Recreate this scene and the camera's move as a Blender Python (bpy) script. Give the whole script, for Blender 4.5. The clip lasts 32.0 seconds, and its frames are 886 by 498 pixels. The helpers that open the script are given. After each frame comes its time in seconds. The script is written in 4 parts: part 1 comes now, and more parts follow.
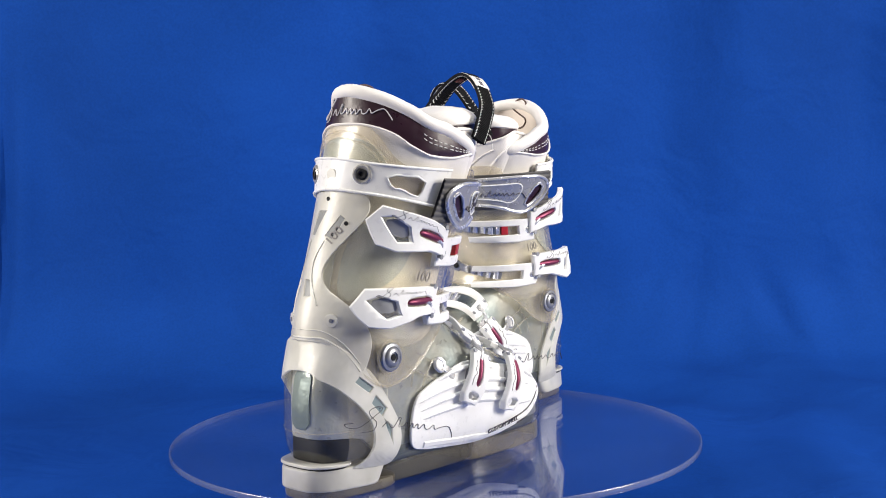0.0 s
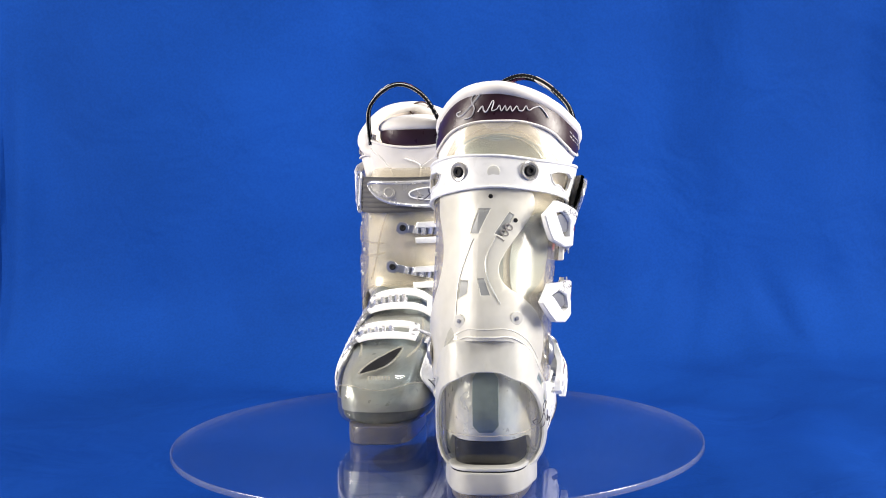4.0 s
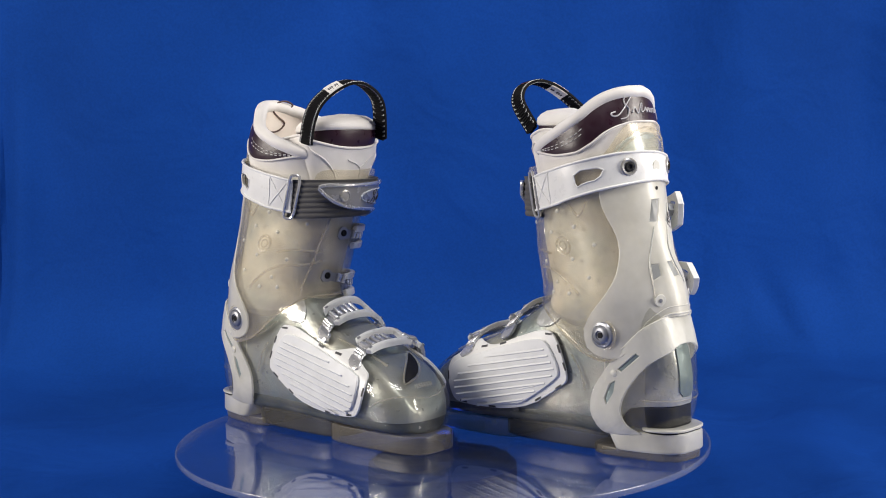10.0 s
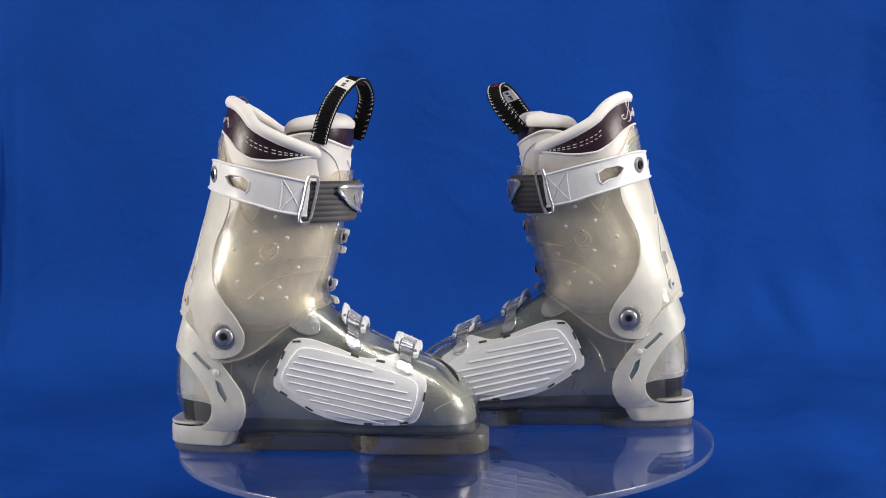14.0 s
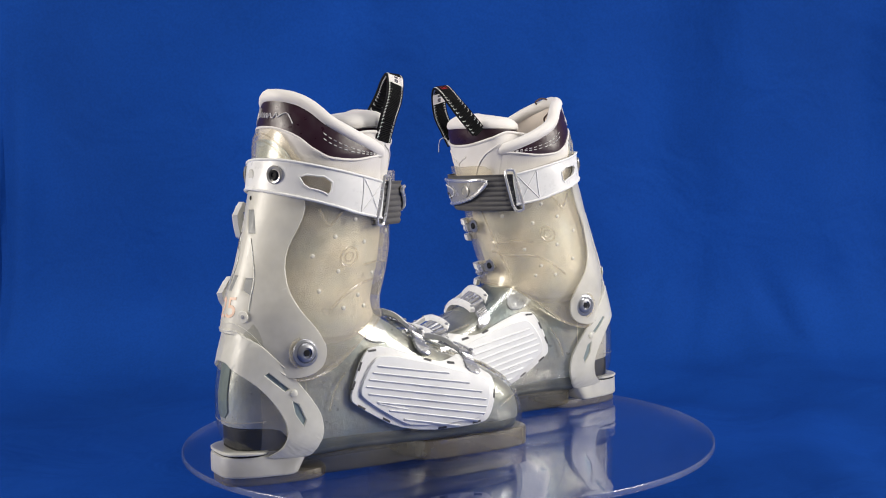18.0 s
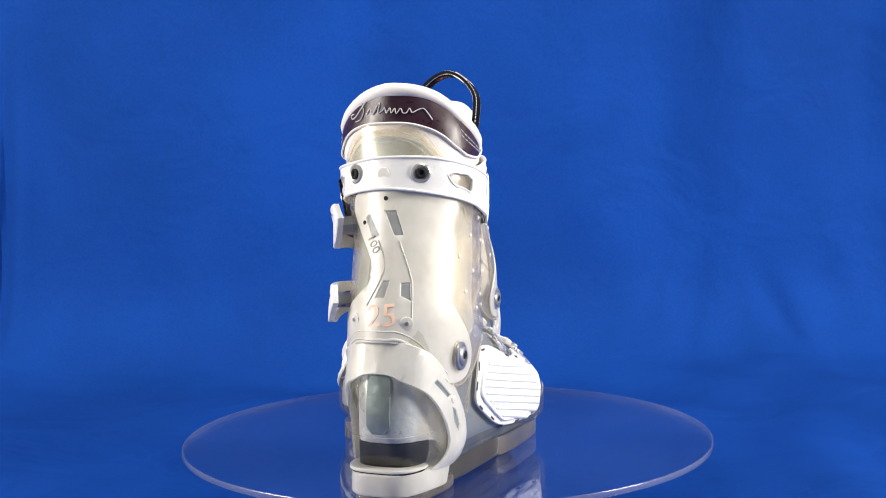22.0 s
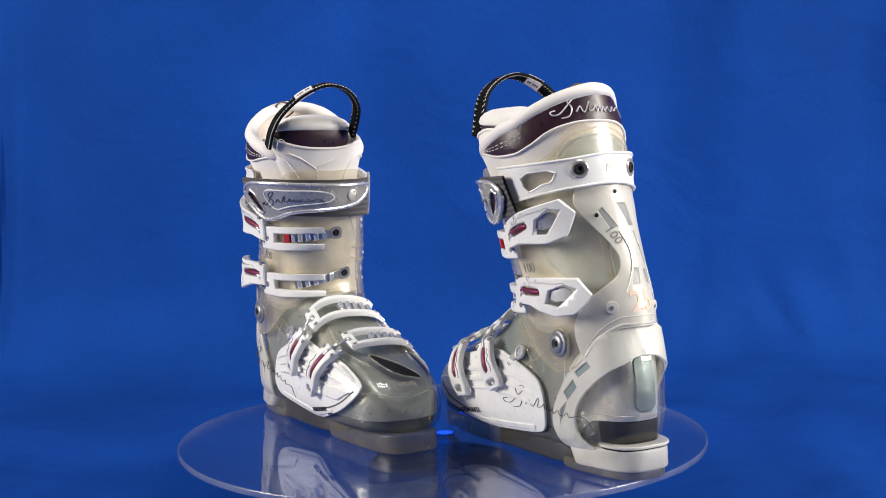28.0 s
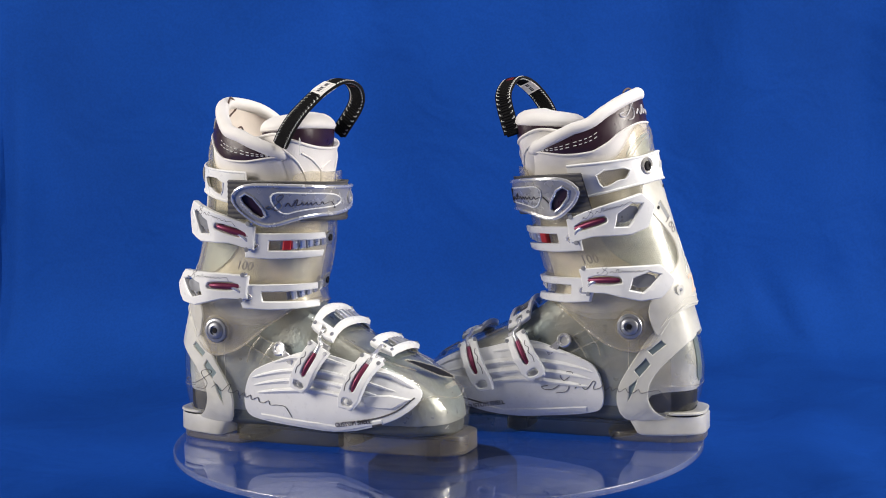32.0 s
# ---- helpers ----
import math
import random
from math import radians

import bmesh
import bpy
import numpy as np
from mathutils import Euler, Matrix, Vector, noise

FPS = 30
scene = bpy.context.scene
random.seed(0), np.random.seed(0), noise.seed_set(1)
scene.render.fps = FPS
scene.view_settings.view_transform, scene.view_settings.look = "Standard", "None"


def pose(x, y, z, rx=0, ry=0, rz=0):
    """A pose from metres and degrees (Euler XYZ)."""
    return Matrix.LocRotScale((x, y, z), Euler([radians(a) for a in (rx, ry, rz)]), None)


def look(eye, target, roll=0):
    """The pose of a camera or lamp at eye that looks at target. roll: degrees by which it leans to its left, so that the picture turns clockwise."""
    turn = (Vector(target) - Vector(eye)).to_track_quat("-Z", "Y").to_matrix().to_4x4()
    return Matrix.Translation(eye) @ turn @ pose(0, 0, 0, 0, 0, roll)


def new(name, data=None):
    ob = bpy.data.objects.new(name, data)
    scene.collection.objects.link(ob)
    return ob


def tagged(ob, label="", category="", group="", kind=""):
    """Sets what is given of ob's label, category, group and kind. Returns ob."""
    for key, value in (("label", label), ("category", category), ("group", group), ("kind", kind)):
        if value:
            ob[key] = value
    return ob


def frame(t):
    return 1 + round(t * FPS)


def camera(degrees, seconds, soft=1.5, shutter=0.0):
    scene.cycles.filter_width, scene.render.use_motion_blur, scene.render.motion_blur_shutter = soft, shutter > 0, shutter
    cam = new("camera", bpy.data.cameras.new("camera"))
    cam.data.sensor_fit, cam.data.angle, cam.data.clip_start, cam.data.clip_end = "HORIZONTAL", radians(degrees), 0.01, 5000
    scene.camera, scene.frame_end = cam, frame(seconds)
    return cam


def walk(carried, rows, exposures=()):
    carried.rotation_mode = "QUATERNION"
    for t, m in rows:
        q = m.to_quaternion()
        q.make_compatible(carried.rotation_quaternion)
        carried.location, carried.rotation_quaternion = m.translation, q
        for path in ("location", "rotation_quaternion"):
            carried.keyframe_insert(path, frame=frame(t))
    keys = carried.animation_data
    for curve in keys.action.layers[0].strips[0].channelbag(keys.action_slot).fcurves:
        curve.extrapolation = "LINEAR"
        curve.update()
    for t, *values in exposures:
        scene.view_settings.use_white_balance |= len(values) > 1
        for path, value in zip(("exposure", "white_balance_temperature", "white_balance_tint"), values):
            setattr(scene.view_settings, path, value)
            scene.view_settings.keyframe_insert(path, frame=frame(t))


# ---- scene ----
import functools

# ---- camera
H = 0.11                                   # disc top above the cloth
EYE = Vector((0.0, -1.2436, H + 0.2834))
cam = camera(38.95, 32.0, soft=1.0)
AIM = look(EYE, EYE + Vector((0.0039, 0.99697, -0.0777)), -1.14)
walk(cam, [(0, AIM), (32, AIM)],
     exposures=[(0, 0.0), (1, 0.12), (3, 0.38), (6, 0.04), (7, -0.08), (9, -0.31), (13, -0.41), (14, -0.36), (17, -0.38), (19, -0.41), (20, -0.30), (23, 0.34), (25, 0.13), (28, -0.11), (30, -0.17), (32, -0.18)])


def turn(t):
    """The turntable's angle in degrees at t seconds."""
    return 9.048 * (t - 12) + 0.00815 * (t * t - 32 * t)


# ---- world and lamps
world = bpy.data.worlds.new("world")
scene.world = world
world.use_nodes = True
world.node_tree.nodes["Background"].inputs[0].default_value = (0.9, 0.95, 1.0, 1)
world.node_tree.nodes["Background"].inputs[1].default_value = 0.12


def softbox(name, eye, target, w, h, power, colour):
    data = bpy.data.lights.new(name, "AREA")
    data.shape, data.size, data.size_y, data.energy, data.color = "RECTANGLE", w, h, power, colour
    new(name, data).matrix_world = look(eye, target)


softbox("studio_lamp_left", (-2.0, -0.55, 0.95), (0, 0.1, 0.32), 0.6, 0.9, 52, (1.0, 0.93, 0.84))
softbox("studio_lamp_right", (2.0, -0.55, 0.95), (0, 0.1, 0.32), 0.6, 0.9, 61, (1.0, 0.94, 0.86))
# added overhead fill, aimed at the cloth to even out its brightness
softbox("added_fill_above", (0.55, -0.6, 2.2), (0.35, 0.7, 0.5), 0.9, 0.5, 27, (1.0, 0.98, 0.96))


# ---- materials
def nodes_of(name):
    m = bpy.data.materials.new(name)
    m.use_nodes = True
    nt = m.node_tree
    return m, nt, nt.nodes["Principled BSDF"], nt.nodes["Material Output"]


def noise_mix(nt, scale, lo, hi, detail=4.0):
    """A noise in object space that runs between two values."""
    co = nt.nodes.new("ShaderNodeTexCoord")
    n = nt.nodes.new("ShaderNodeTexNoise")
    n.inputs["Scale"].default_value, n.inputs["Detail"].default_value = scale, detail
    nt.links.new(co.outputs["Object"], n.inputs["Vector"])
    r = nt.nodes.new("ShaderNodeMapRange")
    r.inputs[1].default_value, r.inputs[2].default_value, r.inputs[3].default_value, r.inputs[4].default_value = 0.3, 0.7, lo, hi
    nt.links.new(n.outputs["Fac"], r.inputs[0])
    return r.outputs[0]


def plain(name, rgb, rough=0.5, metal=0.0, vary=0.12, scale=60.0, bump=0.0, bump_scale=400.0, coat=0.0, spec=0.5, sss=0.0, relief=0.001):
    m, nt, p, out = nodes_of(name)
    f = noise_mix(nt, scale, 1 - vary, 1 + vary)
    mul = nt.nodes.new("ShaderNodeMix")
    mul.data_type, mul.blend_type = "RGBA", "MULTIPLY"
    mul.inputs[0].default_value = 1.0
    mul.inputs[6].default_value = (*rgb, 1)
    comb = nt.nodes.new("ShaderNodeCombineColor")
    for k in range(3):
        nt.links.new(f, comb.inputs[k])
    nt.links.new(comb.outputs[0], mul.inputs[7])
    nt.links.new(mul.outputs[2], p.inputs["Base Color"])
    nt.links.new(noise_mix(nt, scale * 2.3, max(rough - 0.08, 0.02), rough + 0.1), p.inputs["Roughness"])
    p.inputs["Metallic"].default_value = metal
    p.inputs["Coat Weight"].default_value = coat
    p.inputs["Specular IOR Level"].default_value = spec
    if sss:
        p.inputs["Subsurface Weight"].default_value = sss
        p.inputs["Subsurface Radius"].default_value = (0.006, 0.0055, 0.0045)
    if bump:
        co = nt.nodes.new("ShaderNodeTexCoord")
        n = nt.nodes.new("ShaderNodeTexNoise")
        n.inputs["Scale"].default_value = bump_scale
        b = nt.nodes.new("ShaderNodeBump")
        b.inputs["Strength"].default_value, b.inputs["Distance"].default_value = bump, relief
        nt.links.new(co.outputs["Object"], n.inputs["Vector"])
        nt.links.new(n.outputs["Fac"], b.inputs["Height"])
        nt.links.new(b.outputs[0], p.inputs["Normal"])
    return m


def two_tone(name, one, two, scale, rough, metal=0.35, bump=0.4):
    """Satin lining whose colour drifts between two tones, with a crinkled skin."""
    m = plain(name, one, rough, metal=metal, vary=0.16, scale=40, bump=bump, bump_scale=240, relief=0.0012)
    nt = m.node_tree
    mix = [n for n in nt.nodes if n.bl_idname == "ShaderNodeMix"][0]
    tone = nt.nodes.new("ShaderNodeMix")
    tone.data_type = "RGBA"
    tone.inputs[6].default_value, tone.inputs[7].default_value = (*one, 1), (*two, 1)
    nt.links.new(noise_mix(nt, scale, 0.0, 1.0, 2), tone.inputs[0])
    nt.links.new(tone.outputs[2], mix.inputs[6])
    return m


def gloss_weight(nt, lo, hi):
    """How much a smooth skin mirrors: little face on, much at a slant."""
    lw = nt.nodes.new("ShaderNodeLayerWeight")
    lw.inputs[0].default_value = 0.5
    pw = nt.nodes.new("ShaderNodeMath")
    pw.operation, pw.inputs[1].default_value = "POWER", 4.5
    nt.links.new(lw.outputs["Facing"], pw.inputs[0])
    r = nt.nodes.new("ShaderNodeMapRange")
    r.inputs[3].default_value, r.inputs[4].default_value = lo, hi
    nt.links.new(pw.outputs[0], r.inputs[0])
    return r.outputs[0]


def clear(name, body, tint, lo, hi, rough=0.16, ior=1.5, glow=0.35):
    """Clear or milky plastic: part of the light goes through, the rest scatters, with a glossy skin."""
    m, nt, p, out = nodes_of(name)
    p.inputs["Base Color"].default_value = (*body, 1)
    p.inputs["Roughness"].default_value = rough
    p.inputs["IOR"].default_value = ior
    tr = nt.nodes.new("ShaderNodeBsdfTransparent")
    tr.inputs[0].default_value = (*tint, 1)
    tl = nt.nodes.new("ShaderNodeBsdfTranslucent")
    tl.inputs[0].default_value = (*body, 1)
    half = nt.nodes.new("ShaderNodeMixShader")
    half.inputs[0].default_value = glow
    nt.links.new(p.outputs[0], half.inputs[1])
    nt.links.new(tl.outputs[0], half.inputs[2])
    mix = nt.nodes.new("ShaderNodeMixShader")
    nt.links.new(noise_mix(nt, 22, lo, hi), mix.inputs[0])
    nt.links.new(tr.outputs[0], mix.inputs[1])
    nt.links.new(half.outputs[0], mix.inputs[2])
    gl = nt.nodes.new("ShaderNodeBsdfGlossy")
    gl.inputs["Roughness"].default_value = rough
    fr = gloss_weight(nt, 0.04, 0.75)
    top = nt.nodes.new("ShaderNodeMixShader")
    co = nt.nodes.new("ShaderNodeTexCoord")
    n = nt.nodes.new("ShaderNodeTexNoise")
    n.inputs["Scale"].default_value = 35
    b = nt.nodes.new("ShaderNodeBump")
    b.inputs["Strength"].default_value, b.inputs["Distance"].default_value = 0.25, 0.002
    nt.links.new(co.outputs["Object"], n.inputs["Vector"])
    nt.links.new(n.outputs["Fac"], b.inputs["Height"])
    for k in (gl, p):
        nt.links.new(b.outputs[0], k.inputs["Normal"])
    nt.links.new(fr, top.inputs[0])
    nt.links.new(mix.outputs[0], top.inputs[1])
    nt.links.new(gl.outputs[0], top.inputs[2])
    nt.links.new(top.outputs[0], out.inputs[0])
    return m


M_SHELL = clear("clear_smoky_plastic", (0.50, 0.50, 0.46), (0.93, 0.935, 0.92), 0.03, 0.12, 0.07)
M_CUFF = clear("clear_milky_plastic", (0.92, 0.86, 0.75), (0.985, 0.97, 0.93), 0.07, 0.30, 0.19)
M_AMBER = clear("clear_amber_rubber", (0.44, 0.385, 0.29), (0.84, 0.79, 0.67), 0.22, 0.38, 0.34)
M_SMOKE = clear("dark_clear_plastic", (0.20, 0.185, 0.145), (0.68, 0.65, 0.56), 0.18, 0.34, 0.36)
M_MILK = clear("milky_white_plastic", (0.95, 0.94, 0.88), (0.985, 0.98, 0.96), 0.50, 0.80, 0.42, 1.5, 0.26)
M_WHITE = plain("white_plastic", (0.84, 0.84, 0.83), 0.32, vary=0.03, scale=80)
M_PADWHITE = plain("white_moulded_rubber", (0.82, 0.83, 0.84), 0.5, vary=0.03, bump=0.08)
M_LEATHER = plain("white_quilted_leatherette", (0.82, 0.79, 0.76), 0.55, vary=0.05, scale=40, bump=0.25, bump_scale=900)
M_PURPLE = plain("dark_plum_leatherette", (0.028, 0.010, 0.020), 0.33, vary=0.15, bump=0.15, bump_scale=1200)
M_SILVER = two_tone("silver_teal_lining", (0.90, 0.85, 0.76), (0.55, 0.60, 0.60), 24.0, 0.34, 0.40, 0.3)
M_HEEL = two_tone("silver_and_teal_foil", (0.92, 0.87, 0.76), (0.50, 0.55, 0.55), 18.0, 0.32, 0.35, 0.35)
# cream zones of the drift stand in for light passing through the cuff
M_CREAM = two_tone("beige_lining_with_painted_glow", (0.95, 0.885, 0.775), (0.56, 0.605, 0.59), 24.0, 0.42, 0.15, 0.25)
# the lining's own grey; its teal tone partly paints in reflections
M_FOREFOOT = two_tone("grey_teal_lining_and_reflection", (0.54, 0.52, 0.46), (0.24, 0.30, 0.32), 20.0, 0.34, 0.4, 0.35)
M_BOARD = two_tone("smoky_grey_board", (0.15, 0.15, 0.14), (0.07, 0.085, 0.09), 30.0, 0.4, 0.1, 0.25)
M_TEAL = two_tone("cool_teal_panel", (0.52, 0.58, 0.60), (0.38, 0.47, 0.51), 30.0, 0.4, 0.2, 0.2)
# dark colour for the shade of slots that are not cut
M_SLOT_SHADE = plain("dark_grey_slot_shade", (0.06, 0.06, 0.065), 0.6)
# black of foam and rivets, also painted where openings and gaps lie in shade
M_BLACK = plain("black_foam_and_shade", (0.012, 0.012, 0.014), 0.6, vary=0.2, spec=0.2)
M_CHROME = plain("bright_metal", (0.76, 0.76, 0.77), 0.22, metal=0.65, vary=0.08)
M_STEEL = plain("brushed_metal", (0.34, 0.35, 0.38), 0.34, metal=0.6, vary=0.1)
M_RED = plain("red_plastic", (0.42, 0.02, 0.025), 0.35)
M_PINK = plain("plum_anodised_metal", (0.19, 0.03, 0.075), 0.4, metal=0.5)
# grey that darkens the spine slots by colour
M_SLOT = plain("grey_slot_shade", (0.27, 0.28, 0.28), 0.45)
M_FADED = plain("faded_grey_print", (0.23, 0.215, 0.21), 0.5)
M_GREY = plain("grey_elastic_webbing", (0.09, 0.087, 0.088), 0.75, vary=0.1, bump=0.4, bump_scale=700)
M_WEB = plain("black_webbing", (0.006, 0.006, 0.007), 0.8, bump=0.4, bump_scale=700, spec=0.15)
M_THREAD = plain("white_thread", (0.7, 0.7, 0.68), 0.7)
M_INK = plain("dark_grey_print", (0.05, 0.045, 0.06), 0.5)
M_SILVERINK = plain("silver_print", (0.62, 0.60, 0.62), 0.4)
M_ORANGE = plain("faint_orange_print", (0.90, 0.62, 0.46), 0.5)
M_INSIDE = plain("pale_pink_beige_lining", (0.88, 0.79, 0.71), 0.6, vary=0.06, scale=40, bump=0.3, bump_scale=900)
M_BROWN = plain("brown_thread", (0.10, 0.06, 0.05), 0.6)
M_COVER = plain("silver_plastic", (0.46, 0.45, 0.43), 0.22, metal=0.45, vary=0.1, scale=30)
# bright foil for the highlight painted on the instep lining
M_FOIL_GLINT = plain("silver_highlight_foil", (0.80, 0.81, 0.83), 0.2, metal=0.4, vary=0.05, bump=0.5, bump_scale=110, relief=0.002)
M_PANEL = plain("satin_silver_panel", (0.50, 0.50, 0.50), 0.28, metal=0.55, vary=0.06, scale=40)
M_STRIP = plain("cool_grey_strip", (0.25, 0.31, 0.31), 0.38, metal=0.3, bump=0.2)
M_ROOM = plain("room_paint", (0.22, 0.22, 0.23), 0.8, scale=3)


def cloth_material():
    m, nt, p, out = nodes_of("blue_cloth")
    f = noise_mix(nt, 2.2, 0.80, 1.15, 3)
    g = noise_mix(nt, 240, 0.93, 1.07, 2)
    mu = nt.nodes.new("ShaderNodeMath")
    mu.operation = "MULTIPLY"
    nt.links.new(f, mu.inputs[0])
    nt.links.new(g, mu.inputs[1])
    comb = nt.nodes.new("ShaderNodeCombineColor")
    for k in range(3):
        nt.links.new(mu.outputs[0], comb.inputs[k])
    mul = nt.nodes.new("ShaderNodeMix")
    mul.data_type, mul.blend_type = "RGBA", "MULTIPLY"
    mul.inputs[0].default_value = 1.0
    mul.inputs[6].default_value = (0.0055, 0.049, 0.272, 1)
    nt.links.new(comb.outputs[0], mul.inputs[7])
    nt.links.new(mul.outputs[2], p.inputs["Base Color"])
    p.inputs["Roughness"].default_value = 0.8
    p.inputs["Specular IOR Level"].default_value = 0.05
    co = nt.nodes.new("ShaderNodeTexCoord")
    n = nt.nodes.new("ShaderNodeTexNoise")
    n.inputs["Scale"].default_value, n.inputs["Detail"].default_value = 7.0, 3.0
    n.inputs["Distortion"].default_value = 0.6
    b = nt.nodes.new("ShaderNodeBump")
    b.inputs["Strength"].default_value, b.inputs["Distance"].default_value = 0.30, 0.03
    nt.links.new(co.outputs["Object"], n.inputs["Vector"])
    nt.links.new(n.outputs["Fac"], b.inputs["Height"])
    nt.links.new(b.outputs[0], p.inputs["Normal"])
    return m


M_CLOTH = cloth_material()


def acrylic_material():
    m, nt, p, out = nodes_of("clear_acrylic")
    tr = nt.nodes.new("ShaderNodeBsdfTransparent")
    tr.inputs[0].default_value = (0.93, 0.95, 0.98, 1)
    p.inputs["Base Color"].default_value = (0.32, 0.42, 0.75, 1)
    p.inputs["Roughness"].default_value = 0.25
    mix = nt.nodes.new("ShaderNodeMixShader")
    nt.links.new(noise_mix(nt, 7, 0.02, 0.045), mix.inputs[0])
    nt.links.new(tr.outputs[0], mix.inputs[1])
    nt.links.new(p.outputs[0], mix.inputs[2])
    gl = nt.nodes.new("ShaderNodeBsdfGlossy")
    gl.inputs["Roughness"].default_value = 0.03
    fr = gloss_weight(nt, 0.04, 1.0)
    top = nt.nodes.new("ShaderNodeMixShader")
    nt.links.new(fr, top.inputs[0])
    nt.links.new(mix.outputs[0], top.inputs[1])
    nt.links.new(gl.outputs[0], top.inputs[2])
    nt.links.new(top.outputs[0], out.inputs[0])
    return m


M_ACRYLIC = acrylic_material()
# paler than the disc: the rim's highlight is put into its colour
M_RIM = clear("edge_highlight_acrylic", (0.42, 0.47, 0.62), (0.88, 0.91, 0.97), 0.18, 0.28, 0.2)


def led_material():
    m, nt, p, out = nodes_of("blue_led")
    p.inputs["Base Color"].default_value = (0.02, 0.05, 0.6, 1)
    p.inputs["Emission Color"].default_value = (0.01, 0.08, 1.0, 1)
    p.inputs["Emission Strength"].default_value = 4.0
    return m


M_LED = led_material()


# ---- mesh helpers
def part(name, bm, material, parent=None, label="", angle=38, recalc=True):
    """Links a bmesh as one mesh object, under a thing or a part."""
    if recalc:
        bmesh.ops.recalc_face_normals(bm, faces=bm.faces[:])
    me = bpy.data.meshes.new(name)
    bm.to_mesh(me)
    bm.free()
    for f in me.polygons:
        f.use_smooth = True
    me.set_sharp_from_angle(angle=radians(angle))
    me.materials.append(material)
    ob = new(name, me)
    if parent:
        ob.parent = parent
    if label:
        ob["label"] = label
    return ob


def loft(rows, closed=True, caps=True):
    """A skin over rows of points of one length."""
    bm = bmesh.new()
    vs = [[bm.verts.new(q) for q in r] for r in rows]
    n = len(rows[0])
    for a, b in zip(vs, vs[1:]):
        for k in range(n if closed else n - 1):
            j = (k + 1) % n
            bm.faces.new((a[k], a[j], b[j], b[k]))
    if caps and closed:
        bm.faces.new(vs[0])
        bm.faces.new(vs[-1])
    return bm


def tube(path, r, n=8, closed=False, flat=1.0, bm=None):
    """A round or flattened tube along a path."""
    bm = bm or bmesh.new()
    P = [Vector(q) for q in path]
    rings, up = [], None
    for i, q in enumerate(P):
        d = (P[(i + 1) % len(P)] - P[i - 1]) if closed else (P[min(i + 1, len(P) - 1)] - P[max(i - 1, 0)])
        d.normalize()
        if up is None:
            up = d.orthogonal().normalized()
        up = (up - d * up.dot(d)).normalized()
        side = d.cross(up)
        rr = r[i] if isinstance(r, (list, tuple)) else r
        rings.append([bm.verts.new(q + up * (rr * math.cos(2 * math.pi * k / n)) + side * (rr * flat * math.sin(2 * math.pi * k / n))) for k in range(n)])
    pairs = list(zip(rings, rings[1:])) + ([(rings[-1], rings[0])] if closed else [])
    for a, b in pairs:
        for k in range(n):
            bm.faces.new((a[k], a[(k + 1) % n], b[(k + 1) % n], b[k]))
    if not closed:
        bm.faces.new(rings[0])
        bm.faces.new(rings[-1])
    return bm


def chaikin(poly, times=2):
    for _ in range(times):
        out = []
        for a, b in zip(poly, poly[1:] + poly[:1]):
            out += [(a[0] * 0.75 + b[0] * 0.25, a[1] * 0.75 + b[1] * 0.25), (a[0] * 0.25 + b[0] * 0.75, a[1] * 0.25 + b[1] * 0.75)]
        poly = out
    return poly


def spline(pts, n=8):
    """A Catmull-Rom curve through points."""
    P = [Vector(q) for q in pts]
    out = []
    for i in range(len(P) - 1):
        a, b, c, d = P[max(i - 1, 0)], P[i], P[i + 1], P[min(i + 2, len(P) - 1)]
        for k in range(n):
            t = k / n
            out.append(0.5 * (2 * b + (c - a) * t + (2 * a - 5 * b + 4 * c - d) * t * t + (3 * b - a - 3 * c + d) * t ** 3))
    return out + [P[-1]]


def flat_region(loops, step, bev):
    """A plane region with holes, cut into a grid of that step, with an inset band along its edges."""
    bm = bmesh.new()
    edges = []
    for loop in loops:
        vs = [bm.verts.new((q[0], q[1], 0)) for q in loop]
        edges += [bm.edges.new((a, b)) for a, b in zip(vs, vs[1:] + vs[:1])]
    bmesh.ops.triangle_fill(bm, use_beauty=True, use_dissolve=False, edges=edges, normal=(0, 0, 1))
    if bev:
        bmesh.ops.inset_region(bm, faces=bm.faces[:], thickness=bev, use_even_offset=True, use_boundary=True)
    xs, ys = [v.co.x for v in bm.verts], [v.co.y for v in bm.verts]
    for axis, lo, hi in ((0, min(xs), max(xs)), (1, min(ys), max(ys))):
        k = math.floor(lo / step) + 1
        while k * step < hi:
            co, no = [0, 0, 0], [0, 0, 0]
            co[axis], no[axis] = k * step, 1
            bmesh.ops.bisect_plane(bm, geom=bm.verts[:] + bm.edges[:] + bm.faces[:], dist=1e-5, plane_co=co, plane_no=no)
            k += 1
    return bm


